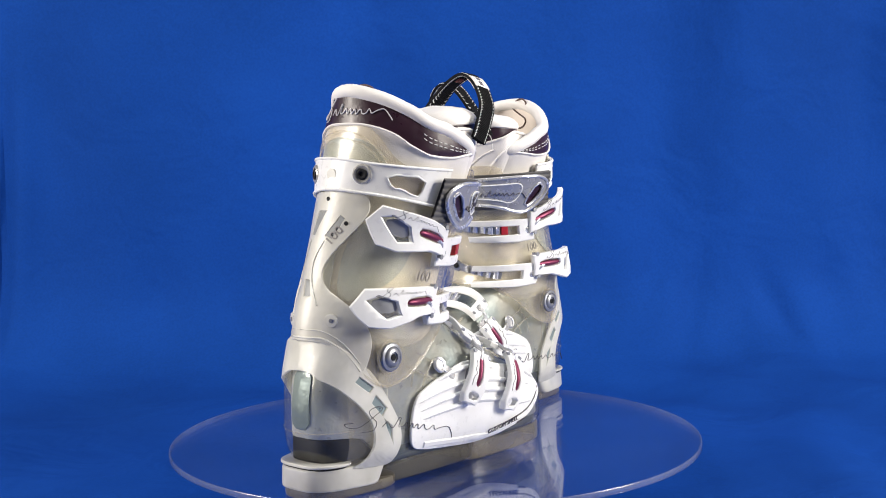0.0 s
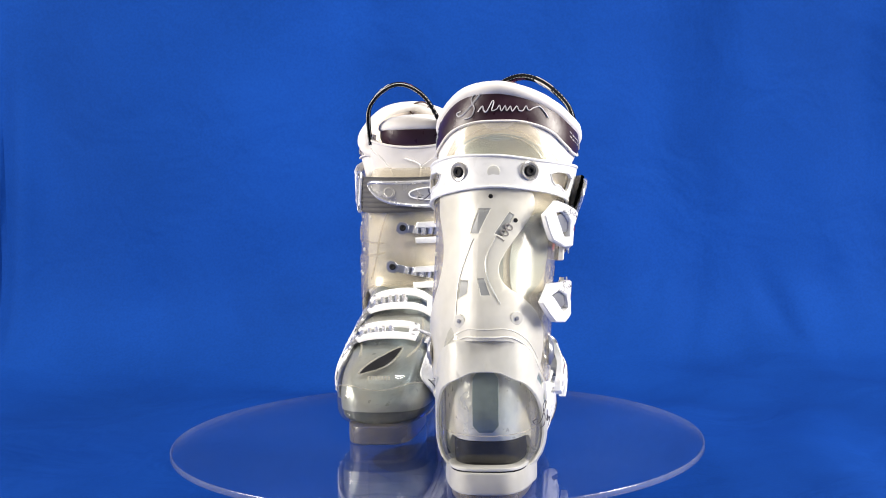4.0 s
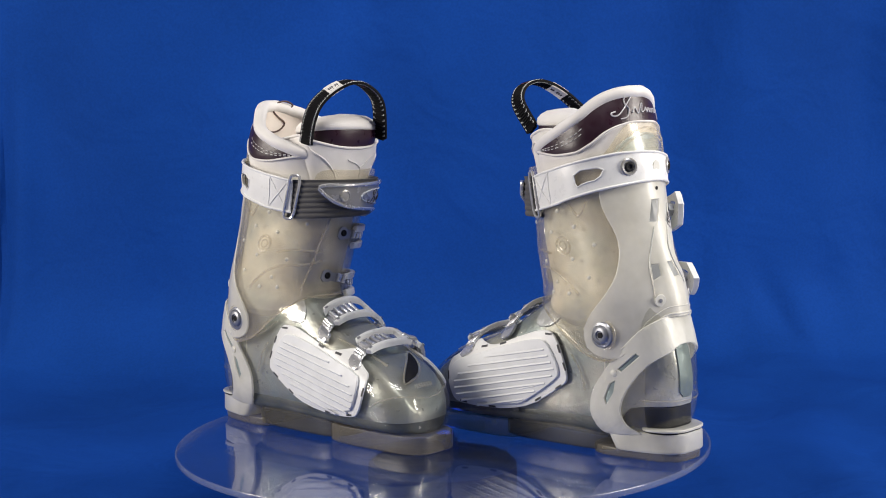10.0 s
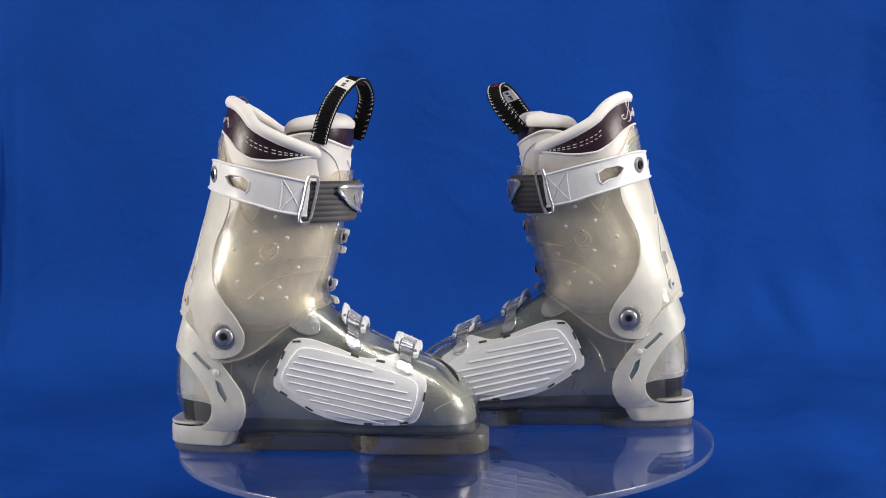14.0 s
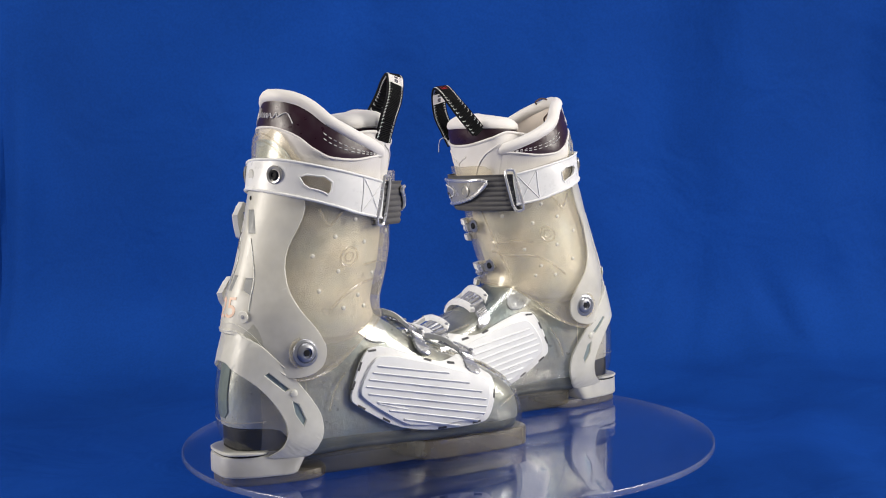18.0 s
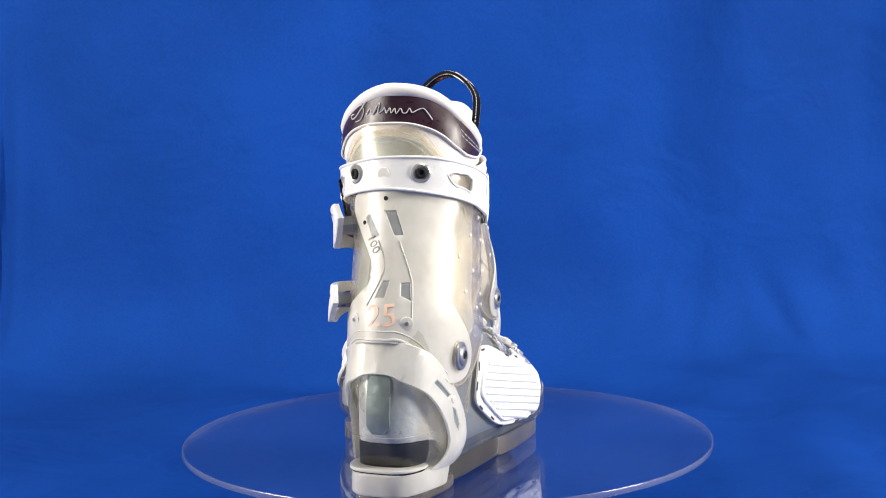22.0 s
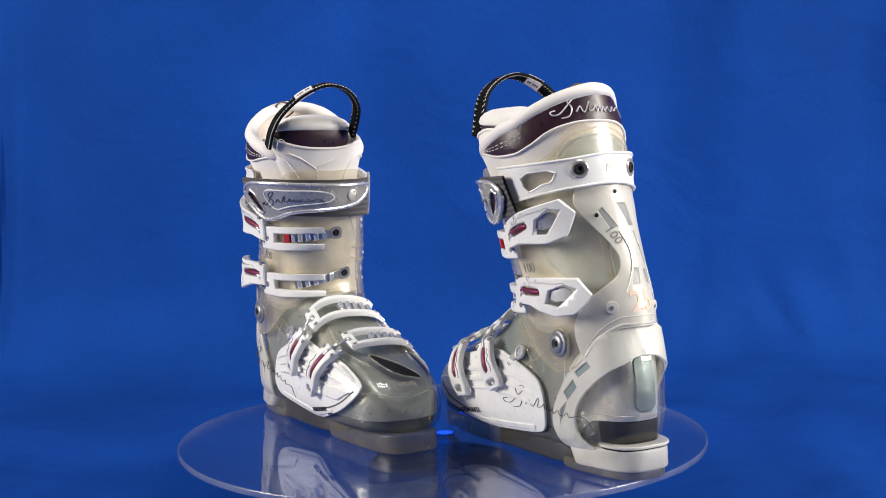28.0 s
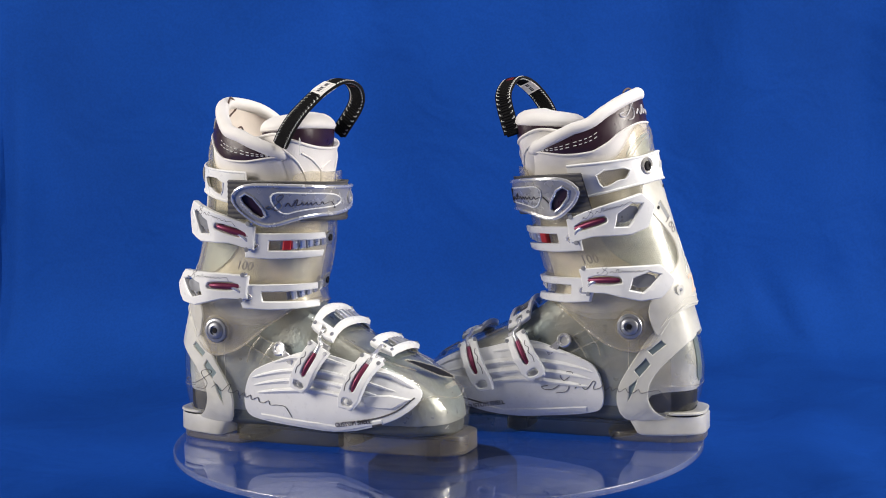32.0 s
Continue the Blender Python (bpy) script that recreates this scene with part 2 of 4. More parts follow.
def sheet(poly, f, o0, o1, step=6.0, holes=(), bev=0.7):
    """A plate of thickness o1 - o0 on the surface f(a, b, off)."""
    flat = flat_region([poly, *holes], step, bev)
    flat.verts.ensure_lookup_table()
    flat.verts.index_update()
    rim = {v.index for v in flat.verts if v.is_boundary}
    bm = bmesh.new()
    top = [bm.verts.new(f(v.co.x, v.co.y, o1 - (bev if v.index in rim else 0))) for v in flat.verts]
    bot = [bm.verts.new(f(v.co.x, v.co.y, o0)) for v in flat.verts]
    for q in flat.faces:
        ids = [v.index for v in q.verts]
        bm.faces.new([top[i] for i in ids])
        bm.faces.new([bot[i] for i in reversed(ids)])
    for e in flat.edges:
        if e.is_boundary:
            a, b = e.verts[0].index, e.verts[1].index
            bm.faces.new((top[a], top[b], bot[b], bot[a]))
    flat.free()
    return bm


def lathe(profile, n=48):
    return loft([[(r * math.cos(2 * math.pi * k / n), r * math.sin(2 * math.pi * k / n), z) for k in range(n)] for r, z in profile])


def lut(xs, ys):
    """A smooth curve through points, level beyond its ends, without overshoot."""
    n = len(xs)
    d = [(ys[i + 1] - ys[i]) / (xs[i + 1] - xs[i]) for i in range(n - 1)]
    m = [d[0]] + [0.0 if d[i - 1] * d[i] <= 0 else 2 * d[i - 1] * d[i] / (d[i - 1] + d[i]) for i in range(1, n - 1)] + [d[-1]]

    def f(x):
        if x <= xs[0]:
            return float(ys[0])
        if x >= xs[-1]:
            return float(ys[-1])
        i = 0
        while x > xs[i + 1]:
            i += 1
        h = xs[i + 1] - xs[i]
        t = (x - xs[i]) / h
        return ((1 + 2 * t) * (1 - t) ** 2 * ys[i] + t * (1 - t) ** 2 * h * m[i] + t * t * (3 - 2 * t) * ys[i + 1] + t * t * (t - 1) * h * m[i + 1])
    return functools.lru_cache(None)(f)


def spow(c, e):
    return math.copysign(abs(c) ** e, c)


# ---- boot form, millimetres: u forward from the pivot axis, v to the outer side, z up from the sole
low_base = lut([-62, -60, -56, -50, -42, -28, -10, 200, 226, 235], [66, 52, 36, 26, 20, 15, 12, 12, 15, 22])
low_top = lut([-62, -58, -50, -34, -10, 24, 60, 92, 102, 124, 150, 178, 199, 218, 226, 232, 235], [74, 95, 128, 175, 205, 200, 160, 138, 131, 116, 104, 91, 81, 67, 58, 46, 32])
low_half = lut([-62, -60, -57, -52, -45, -35, -20, 0, 40, 100, 140, 175, 195, 208, 218, 226, 231, 234, 235],
               [3, 12.5, 19.5, 27, 33, 38, 42, 44.5, 43, 46, 49, 50, 48, 45.5, 41.5, 34, 26, 13, 4])
low_mid = lut([-62, 90, 160, 235], [0, 0, -2, -8])


def low(a, u, off=0.0):
    """Lower shell: a in radians round the section from the outer side, u along the foot."""
    u = min(max(u, -62), 235)
    zt, w, zb = low_top(u), low_half(u), low_base(u)
    zm = 12 + 0.42 * (min(zt, 115) - 12) if u > -40 else zb + 0.40 * (min(zt, 115) - zb)
    c, s = math.cos(a), math.sin(a)
    e = 0.74 if s > 0 else 0.66
    z = zm + spow(s, e if s > 0 else 0.72) * ((zt - zm) if s > 0 else (zm - zb))
    v = low_mid(u) + spow(c, e) * w
    return u, v + off * c, z + off * s


cuff_back = lut([90, 119, 138, 163, 180, 206, 238, 255, 273, 300, 312], [-55, -54.5, -52, -46, -40, -32, -23, -18.5, -15, -9.5, -6])
cuff_front = lut([90, 120, 136, 150, 171, 185, 204, 257, 312], [80, 88, 91, 88, 93, 97, 101, 107, 110])
cuff_half = lut([85, 113, 144, 172, 210, 240, 265, 312], [47, 48.3, 49.4, 49.2, 49.6, 54, 57, 57])
cuff_lean = lut([85, 115, 170, 220, 265, 312], [0, -0.3, 1.2, 3.2, 7.6, 10])
cuff_low = lut([-58, -45, -25, -12, 0, 22, 60, 81, 110], [134, 132, 104, 93, 89, 94, 124, 138, 142])
cuff_top = lut([-24, -14, -9, -4, 2, 8, 14, 30, 80, 110], [311, 309, 305, 298, 287, 278, 273, 266, 256, 250])


def cuff(phi, z, off=0.0):
    """Cuff: phi in radians from the front towards the outer side."""
    ub, uf, w = cuff_back(z), cuff_front(z), cuff_half(z)
    c, s = math.cos(phi), math.sin(phi)
    e = 0.80 if c > 0 else 0.80 + (0.23 + 0.17 * min(max(-3 * s, 0), 1)) * math.sqrt(-c) * min(max((320 - z) / 70, 0.25), 1)
    u = (ub + uf) / 2 + spow(c, e) * (uf - ub) / 2
    v = cuff_lean(z) + max(z - 130, 0) / 130 * 0.07 * u + spow(s, e) * w
    return u + off * c, v + off * s, z


@functools.lru_cache(None)
def _arc(z):
    t = np.linspace(-math.pi, math.pi, 241)
    p = np.array([cuff(a, z) for a in t])
    d = np.r_[0, np.cumsum(np.linalg.norm(np.diff(p, axis=0), axis=1))]
    return d - d[120], t


def cuff_s(s, z, off=0.0):
    """Cuff by arc length s from the front line, positive towards the outer side."""
    d, t = _arc(round(z))
    return cuff(float(np.interp(s, d, t)), z, off)


@functools.lru_cache(None)
def _arcq(u):
    t = np.linspace(math.pi / 2 + 2.4, math.pi / 2 - 2.4, 161)
    p = np.array([low(a, u) for a in t])
    d = np.r_[0, np.cumsum(np.linalg.norm(np.diff(p, axis=0), axis=1))]
    return d - d[80], t


def low_q(q, u, off=0.0):
    """Lower shell by arc length q across the section from the crest, positive towards the outer side."""
    d, t = _arcq(round(u))
    return low(float(np.interp(q, d, t)), u, off)


def cuff_b(b, z, off=0.0):
    """Cuff by arc length b from the back line, positive towards the outer side."""
    d, t = _arc(round(z))
    x = d[-1] - b if b >= 0 else d[0] - b
    return cuff(float(np.interp(x, d, t)), z, off)


def low_side(u, z):
    """Half the lower shell's width at a place along the foot and a height."""
    u = min(max(u, -62), 235)
    zt, w, zb = low_top(u), low_half(u), low_base(u)
    zm = 12 + 0.42 * (min(zt, 115) - 12) if u > -40 else zb + 0.40 * (min(zt, 115) - zb)
    if z >= zm:
        s = min((z - zm) / (zt - zm), 1.0) ** (1 / 0.74)
        return w * (1 - s * s) ** 0.37 if s < 1 else 0.0
    s = min((zm - z) / (zm - zb), 1.0) ** (1 / 0.72)
    return w * max(1 - s * s, 0) ** 0.33


@functools.lru_cache(None)
def _heel(z):
    us = np.r_[-62, -61.9, -61.7, -61.3, -60.8, -60, -59, np.arange(-58, 41, 1.0)]
    p = np.array([(u, low_side(u, z)) for u in us])
    k = max(int(np.argmax(p[:, 1] > 0.5)) - 1, 0)
    us, p = us[k:], p[k:]
    d = np.r_[0, np.cumsum(np.hypot(*np.diff(p, axis=0).T))] + p[0, 1]
    return np.r_[0, d], np.r_[us[0], us], np.r_[0, p[:, 1]]


def heel(b, z, off=0.0):
    """Lower shell round the heel by arc length b from the back line, positive towards the outer side."""
    d, us, vs = _heel(round(z))
    x = abs(b)
    u, v = float(np.interp(x, d, us)), float(np.interp(x, d, vs))
    u2, v2 = float(np.interp(x + 2.5, d, us)), float(np.interp(x + 2.5, d, vs))
    u1, v1 = float(np.interp(x - 2.5, d, us)), float(np.interp(x - 2.5, d, vs))
    if x < 2.5:
        u1, v1 = u2, -v2
    n = Vector((-(v2 - v1), u2 - u1, 0)).normalized()
    return u + n.x * off, math.copysign(v + n.y * off, b), z


def heel_at(u, z, side):
    """The arc length b at a place along the foot."""
    d, us, vs = _heel(round(z))
    return side * float(np.interp(u, us[1:], d[1:]))


def cuff_at(u, z, side):
    """The arc length b on the cuff at a place along the foot, on the rear half."""
    d, t = _arc(round(z))
    uu = np.array([cuff(a, z)[0] for a in t])
    half = uu[120:] if side > 0 else uu[120::-1]
    arc = d[-1] - d[120:] if side > 0 else d[120::-1] - d[0]
    return side * float(np.interp(-u, -half, arc))


def side_surf(u, z, side, off=0.0):
    """A side of the lower shell by place along the foot and height; side is 1 on the outer side and -1 on the inner one."""
    zt = low_top(min(max(u, -62), 235))
    zz = min(z, zt - 1.5)
    v = low_side(u, zz)
    du = (low_side(u + 2, min(zz, low_top(u + 2) - 1)) - low_side(u - 2, min(zz, low_top(u - 2) - 1))) / 4
    dz = (low_side(u, min(zz + 2, zt - 0.5)) - low_side(u, zz - 2)) / 4
    k = 1 / math.sqrt(1 + du * du + min(dz * dz, 2.5))
    return u - du * k * off, low_mid(u) + side * (v + k * off), zz - max(dz, -1.6) * k * off


# ---- liner form
board = lut([-60, 0, 120, 230], [51, 48, 40, 38])
heel_slim = lut([-64, -34, -14, 4], [0.84, 0.80, 0.90, 1.0])
lining_low = lut([-60, -24, 4, 150, 190, 230], [50, 48, 25, 24, 30, 30])
liner_back = lut([240, 280, 300, 340], [-12, -9.5, -8.5, -2])
liner_half = lut([240, 265, 285, 300, 312, 325, 340], [48, 54, 60, 59, 55.5, 49, 40])
liner_lean = lut([240, 265, 285, 340], [5, 7.5, 9.5, 11])
liner_rim = lut([-6, 0, 5, 11, 18, 32, 53, 74, 94, 104, 112], [340, 339, 337.5, 335, 330, 316.5, 304, 295, 286, 280, 277])
plum_low = lut([-20, -8, 0, 8, 18, 33, 54, 74, 87, 112], [309, 308, 304, 298, 288, 280, 278, 280, 281, 275])
flap_top = lut([30, 44, 60, 80, 100, 116], [284, 292, 300, 303, 296, 286])


def liner(phi, z, off=0.0):
    ub, uf, w = liner_back(z), 105.0, liner_half(z)
    c, s = math.cos(phi), math.sin(phi)
    e = 0.85 if c > 0 else 0.85 + 0.15 * math.sqrt(-c)
    u = (ub + uf) / 2 + spow(c, e) * (uf - ub) / 2
    v = liner_lean(z) + 0.10 * u + spow(s, e) * w
    return u + off * c, v + off * s, z


def rim_at(a):
    """Height of the liner's rim, lower on the outer side of the back."""
    u, o = liner(a, 300)[0], math.sin(a)
    return liner_rim(u) - (12 * max(o, 0) ** 1.3 + 3 * max(-o, 0) ** 1.5) * min(max((48 - u) / 35, 0), 1)


# a plain flourish, one unit wide
FLOURISH = [(0.05, 0.03), (0.0, 0.0), (0.03, -0.05), (0.10, -0.02), (0.19, 0.16), (0.25, 0.30), (0.21, 0.33), (0.15, 0.25), (0.17, 0.16), (0.22, 0.07), (0.20, -0.06), (0.12, -0.10)]
FLOURISH_TAIL = [(0.27, 0.01), (0.31, 0.10), (0.34, 0.02), (0.37, 0.02), (0.415, 0.17), (0.435, 0.16), (0.42, 0.03), (0.47, 0.05), (0.50, 0.11), (0.52, 0.02), (0.56, 0.10), (0.575, 0.02), (0.615, 0.09), (0.63, 0.01), (0.68, 0.09), (0.70, 0.02), (0.74, 0.02), (0.78, 0.09), (0.80, 0.02), (0.86, 0.06), (0.93, 0.08), (0.97, 0.0), (1.0, -0.10)]


# ---- the boots
def ski_boot(s):
    """A ski boot; s is 1 for the right one and -1 for the left one."""
    def P(q):
        return Vector((q[0] / 1000, -s * q[1] / 1000, q[2] / 1000))

    def on(f, rise=None):
        """The surface f as points of the boot; rise(a, b) lifts it."""
        return lambda a, b, off: P(f(a, b, off + (rise(a, b) if rise else 0)))

    def arc(f, pts, off, n=8):
        return [P(f(q.x, q.y, off)) for q in spline([(a, b, 0) for a, b in pts], n)]

    def line(f, pts, off, r, n=6, smooth=8, flat=1.0):
        return tube(arc(f, pts, off, smooth), r / 1000, n, flat=flat)

    def text(name, body, size, f, centre, right, off, parent, material, label=""):
        """Letters on a surface; right is the reading direction in its two lengths."""
        cu = bpy.data.curves.new("letters", "FONT")
        cu.body, cu.size, cu.align_x, cu.align_y, cu.extrude = body, size, "CENTER", "CENTER", 0.35
        cu.resolution_u = 3
        tmp = bpy.data.objects.new("letters", cu)
        me = bpy.data.meshes.new_from_object(tmp)
        bpy.data.objects.remove(tmp)
        bm = bmesh.new()
        bm.from_mesh(me)
        bpy.data.meshes.remove(me)
        rx, ry, flip = right
        for v in bm.verts:
            x, y = v.co.x, v.co.y
            a = centre[0] + flip * (x * rx - y * ry)
            b = centre[1] + x * ry + y * rx
            v.co = P(f(a, b, off + v.co.z))
        return part(name, bm, material, parent, label)

    def flourish(name, f, start, right, width, tall, off, r, parent, material):
        rx, ry, flip = right
        bm = bmesh.new()
        for strokes in (FLOURISH, FLOURISH_TAIL):
            pts = []
            for x, y in strokes:
                x, y = (x - 0.5) * width, (y - 0.08) * tall
                pts.append((start[0] + flip * (x * rx - y * ry), start[1] + x * ry + y * rx))
            tube(arc(f, pts, off, 5), r * 0.72 / 1000, 5, flat=0.6, bm=bm)
        return part(name, bm, material, parent)

    def knob(name, at, normal, profile, material, parent, label="", n=28):
        """A turned piece standing on a place along a direction, all in millimetres."""
        bm = lathe([(r / 1000, z / 1000) for r, z in profile], n)
        nv = (P((at[0] + normal[0], at[1] + normal[1], at[2] + normal[2])) - P(at)).normalized()
        bm.transform(Matrix.Translation(P(at)) @ nv.to_track_quat("Z", "Y").to_matrix().to_4x4())
        return part(name, bm, material, parent, label)

    def normal_at(f, a, b):
        p0, p1 = f(a, b, 0), f(a, b, 1)
        return tuple(p1[k] - p0[k] for k in range(3))

    boot = new("ski_boot")
    tagged(boot, "clear and white plastic ski boot with four closed white buckles" if s > 0 else "clear and white plastic ski boot with orange mark on back", "ski boot", group="pair of ski boots")

    # lower shell, the lining inside it and the black boot board
    us = [-62, -61.5, -60.5, -59, -57, -54, -50, -45, -38, -30, -20, -8, 4, 18, 32, 48, 64, 80, 92, 102, 114, 126, 138, 150, 162, 174, 184, 193, 200, 207, 213, 218, 222, 226, 229, 231, 233, 234.3, 235]
    ring = [2 * math.pi * k / 48 for k in range(48)]
    shell = part("lower_shell", loft([[P(low(a, u)) for a in ring] for u in us]), M_SHELL, boot, "clear smoky plastic shell")
    def lining_row(u, k=1.0):
        return [P((86 + (u - 86) * 0.978, low(a, u)[1] * 0.93 * k, min(max(low(a, u)[2], lining_low(u)), max(low_top(u) - 7, board(u) + 1)))) for a in ring]
    part("inner_boot", loft([lining_row(u, 0.995) for u in us if u >= -9]), M_FOREFOOT, boot, "grey teal lining seen through the shell")
    part("heel_lining", loft([lining_row(u, heel_slim(u)) for u in us if u < 0] + [lining_row(2)]), M_HEEL, boot, "silver lining seen through the heel")
    part("boot_board", loft([[P((86 + (u - 86) * 0.968, low(a, u)[1] * 0.89, 17 + (board(u) - 17) * (0.5 + 0.5 * spow(math.sin(a), 0.6)))) for a in ring] for u in us if u >= 2]), M_BOARD, boot, "smoky grey board under the lining")
    part("heel_strip", sheet(chaikin([(-11.5, 57), (11.5, 57), (11.5, 80), (10.5, 108), (-10.5, 108), (-11.5, 80)], 1), on(heel), -4.0, -2.6, 6, bev=0.4), M_STRIP, shell, "cool grey strip behind the heel")
    part("heel_wall", loft([[P((86 + (u - 86) * 0.985, low(a, u)[1] * 0.955, low(a, u)[2])) for a in ring] for u in us if -44 < u < -2], caps=False), M_CUFF, shell, "thick milky wall of the shell round the heel")
    part("heel_seam", line(heel, [(-52, 57), (-30, 56), (0, 55), (30, 56), (52, 57)], 0.2, 0.45), M_CUFF, shell)
    part("toe_seam", line(low_q, [(-70, 196), (-44, 216), (-20, 227), (0, 230), (20, 227), (44, 214), (72, 192)], 0.4, 0.7), M_CUFF, shell)
    part("instep_rib", line(low_q, [(-34, 136), (-30, 160), (-26, 182), (-24, 196)], 0.3, 1.2), M_CUFF, shell)
    part("instep_rib", line(low_q, [(30, 128), (34, 160), (30, 184), (24, 198)], 0.3, 1.2), M_CUFF, shell)
    # no cut in the shell: a black sheet paints the opening's darkness
    part("toe_window", sheet(chaikin([(16, 185), (16.5, 189), (12, 204), (1, 214), (-18, 218), (-20, 216.5), (-7, 206), (5, 196)], 1), on(low_q), 0.1, 0.7, 4, bev=0.2), M_BLACK, shell, "black sheet painting the darkness of the toe opening")
    part("toe_window_rim", tube([P(low_q(q[0], q[1], 0.6)) for q in chaikin([(16.5, 183), (18, 189), (13.5, 205), (2, 215.5), (-18, 219.5), (-22, 216.5), (-8, 205), (4, 195)], 1)], 0.0006, 6, True), M_CUFF, shell)
    for k in range(7):
        part("toe_mark", sheet([(-11 + 3.4 * k, 221), (-9 + 3.4 * k, 221), (-9 + 3.4 * k, 224), (-11 + 3.4 * k, 224)], on(low_q), 0, 0.4, 4, bev=0.1), M_CUFF, shell)

    # silver sheet in place of the highlight on the crinkled instep lining
    part("instep_glint", sheet(chaikin([(-56, 48), (-34, 44), (-24, 60), (-30, 84), (-48, 90), (-60, 70)], 2), on(low_q), -2.2, -1.4, 5, bev=0.2), M_FOIL_GLINT, shell, "crinkled silver patch painting the highlight on the instep")
    for pts in ([(26, 102), (44, 94), (64, 84)], [(40, 112), (58, 102), (76, 94)], [(30, 84), (34, 96), (44, 108)], [(44, 82), (50, 92), (60, 104)]):
        part("moulded_rib", line(lambda a, b, off: side_surf(a, b, 1, off), pts, 0.2, 0.9), M_CUFF, shell)
    for pts in ([(20, 96), (36, 104), (52, 114)], [(24, 60), (30, 78), (40, 92)]):
        part("moulded_rib", line(lambda a, b, off: side_surf(a, b, -1, off), pts, 0.2, 0.9), M_CUFF, shell)

    # cuff
    ph = [2 * math.pi * k / 88 for k in range(88)]

    def cuff_row(t, off):
        row = []
        for a in ph:
            zl, zt = cuff_low(cuff(a, 115)[0]), cuff_top(cuff(a, 285)[0])
            row.append(P(cuff(a, zl + (zt - zl) * t, off)))
        return row

    ts = [k / 26 for k in range(27)]
    bm = loft([cuff_row(0, 0.4), cuff_row(0, 1.4)] + [cuff_row(t, 2.0) for t in ts[1:-1]] + [cuff_row(1, 1.4), cuff_row(1, -0.5)] + [cuff_row(t, -1.0) for t in reversed(ts[1:-1:3])] + [cuff_row(0, 0.4)], caps=False)
    cuff_ob = part("cuff", bm, M_CUFF, boot, "clear milky plastic cuff")
    part("cuff_lining", loft([[P(cuff(a, z, -6 - 16 * min(max((134 - z) / 40, 0), 1) ** 1.5)) for a in ph] for z in range(98, 262, 6)]), M_CREAM, boot, "pale lining seen through the cuff")
    part("back_strip", sheet([(-17, 138), (17, 138), (15, 200), (17, 258), (-17, 258), (-15, 200)], on(cuff_b), -4.5, -3.4, 6, bev=0.3), M_TEAL, boot, "cool grey strip down the back")
    part("outer_panel", sheet(chaikin([(24, 160), (54, 166), (84, 184), (92, 214), (70, 234), (30, 226), (20, 200)], 2), on(cuff_b), -5.0, -4.0, 6, bev=0.3), M_TEAL, boot, "cool grey panel of the lining")
    part("cuff_edge", tube([P(cuff(a, cuff_low(cuff(a, 115)[0]) + 1.2, 1.8)) for a in ph], 0.0011, 6, True), M_CUFF, cuff_ob, "rolled edge")
    for drop in (6, 12):
        part("arch_ridge", line(cuff_b, [(b, cuff_top(cuff_b(b, 285)[0]) - drop - abs(b) * 0.1) for b in range(-48, 49, 8)], 2.0, 0.8), M_CUFF, cuff_ob)
    part("overlap_edge", line(cuff_s, [(-8, 252), (-16, 225), (-24, 196), (-28, 170), (-34, 146)], 2.4, 1.1), M_CUFF, cuff_ob)
    part("overlap_edge", line(cuff_s, [(-66, 186), (-48, 188), (-34, 186), (-20, 186)], 2.2, 1.2), M_CUFF, cuff_ob)
    part("overlap_edge", line(cuff_s, [(-92, 150), (-74, 166), (-56, 172), (-36, 172), (-18, 176)], 2.2, 1.3), M_CUFF, cuff_ob)
    part("overlap_edge", line(cuff_s, [(-120, 236), (-108, 222), (-100, 232), (-84, 244), (-64, 250)], 2.1, 1.2), M_CUFF, cuff_ob)
    part("tongue_flap", sheet(chaikin([(-44, 228), (-42, 262), (-32, 268), (0, 266), (36, 268), (48, 262), (50, 228)], 1), on(cuff_s), 3.2, 5.8, 6, bev=0.5), M_CUFF, cuff_ob, "clear plastic flap over the tongue")
    for q, z in ((-100, 212), (-84, 226), (-70, 206), (-92, 182), (-62, 226), (-54, 178), (-106, 166), (-80, 150), (-66, 160), (-40, 214), (-118, 196), (-58, 150)):
        knob("stud", cuff_s(q, z, 1.6), normal_at(cuff_s, q, z), [(0.1, -0.5), (2.1, -0.5), (1.9, 0.5), (1.2, 1.0), (0.1, 1.2)], M_MILK, cuff_ob, n=10)
    part("moulded_ring", tube([P(cuff_s(-84 + 8 * math.cos(a), 194 + 8 * math.sin(a), 2.2)) for a in ring[::2]], 0.0011, 6, True), M_CUFF, cuff_ob)
    part("moulded_ring", tube([P(cuff_s(-84 + 4 * math.cos(a), 194 + 4 * math.sin(a), 2.2)) for a in ring[::3]], 0.0007, 6, True), M_CUFF, cuff_ob)

    # white spine plate on the back of the cuff
    lat = [(32, 253), (39, 240), (38, 231), (27, 216), (15, 201), (9, 188), (14, 175), (30, 165), (48, 152), (58, 138), (62, 124)]
    med = [(-52, 253), (-56, 238), (-52, 222), (-46, 206), (-46, 190), (-54, 170), (-70, 150), (-86, 134), (-96, 119), (-95, 105), (-86, 95)]
    low_edge = [(cuff_at(u, cuff_low(u) - 2.5, 1), cuff_low(u) - 2.5) for u in (-24, -34, -45, -52)] + [(8, 131), (-8, 131)] + [(cuff_at(u, cuff_low(u) - 2.5, -1), cuff_low(u) - 2.5) for u in (-52, -45, -34, -24, -14)]
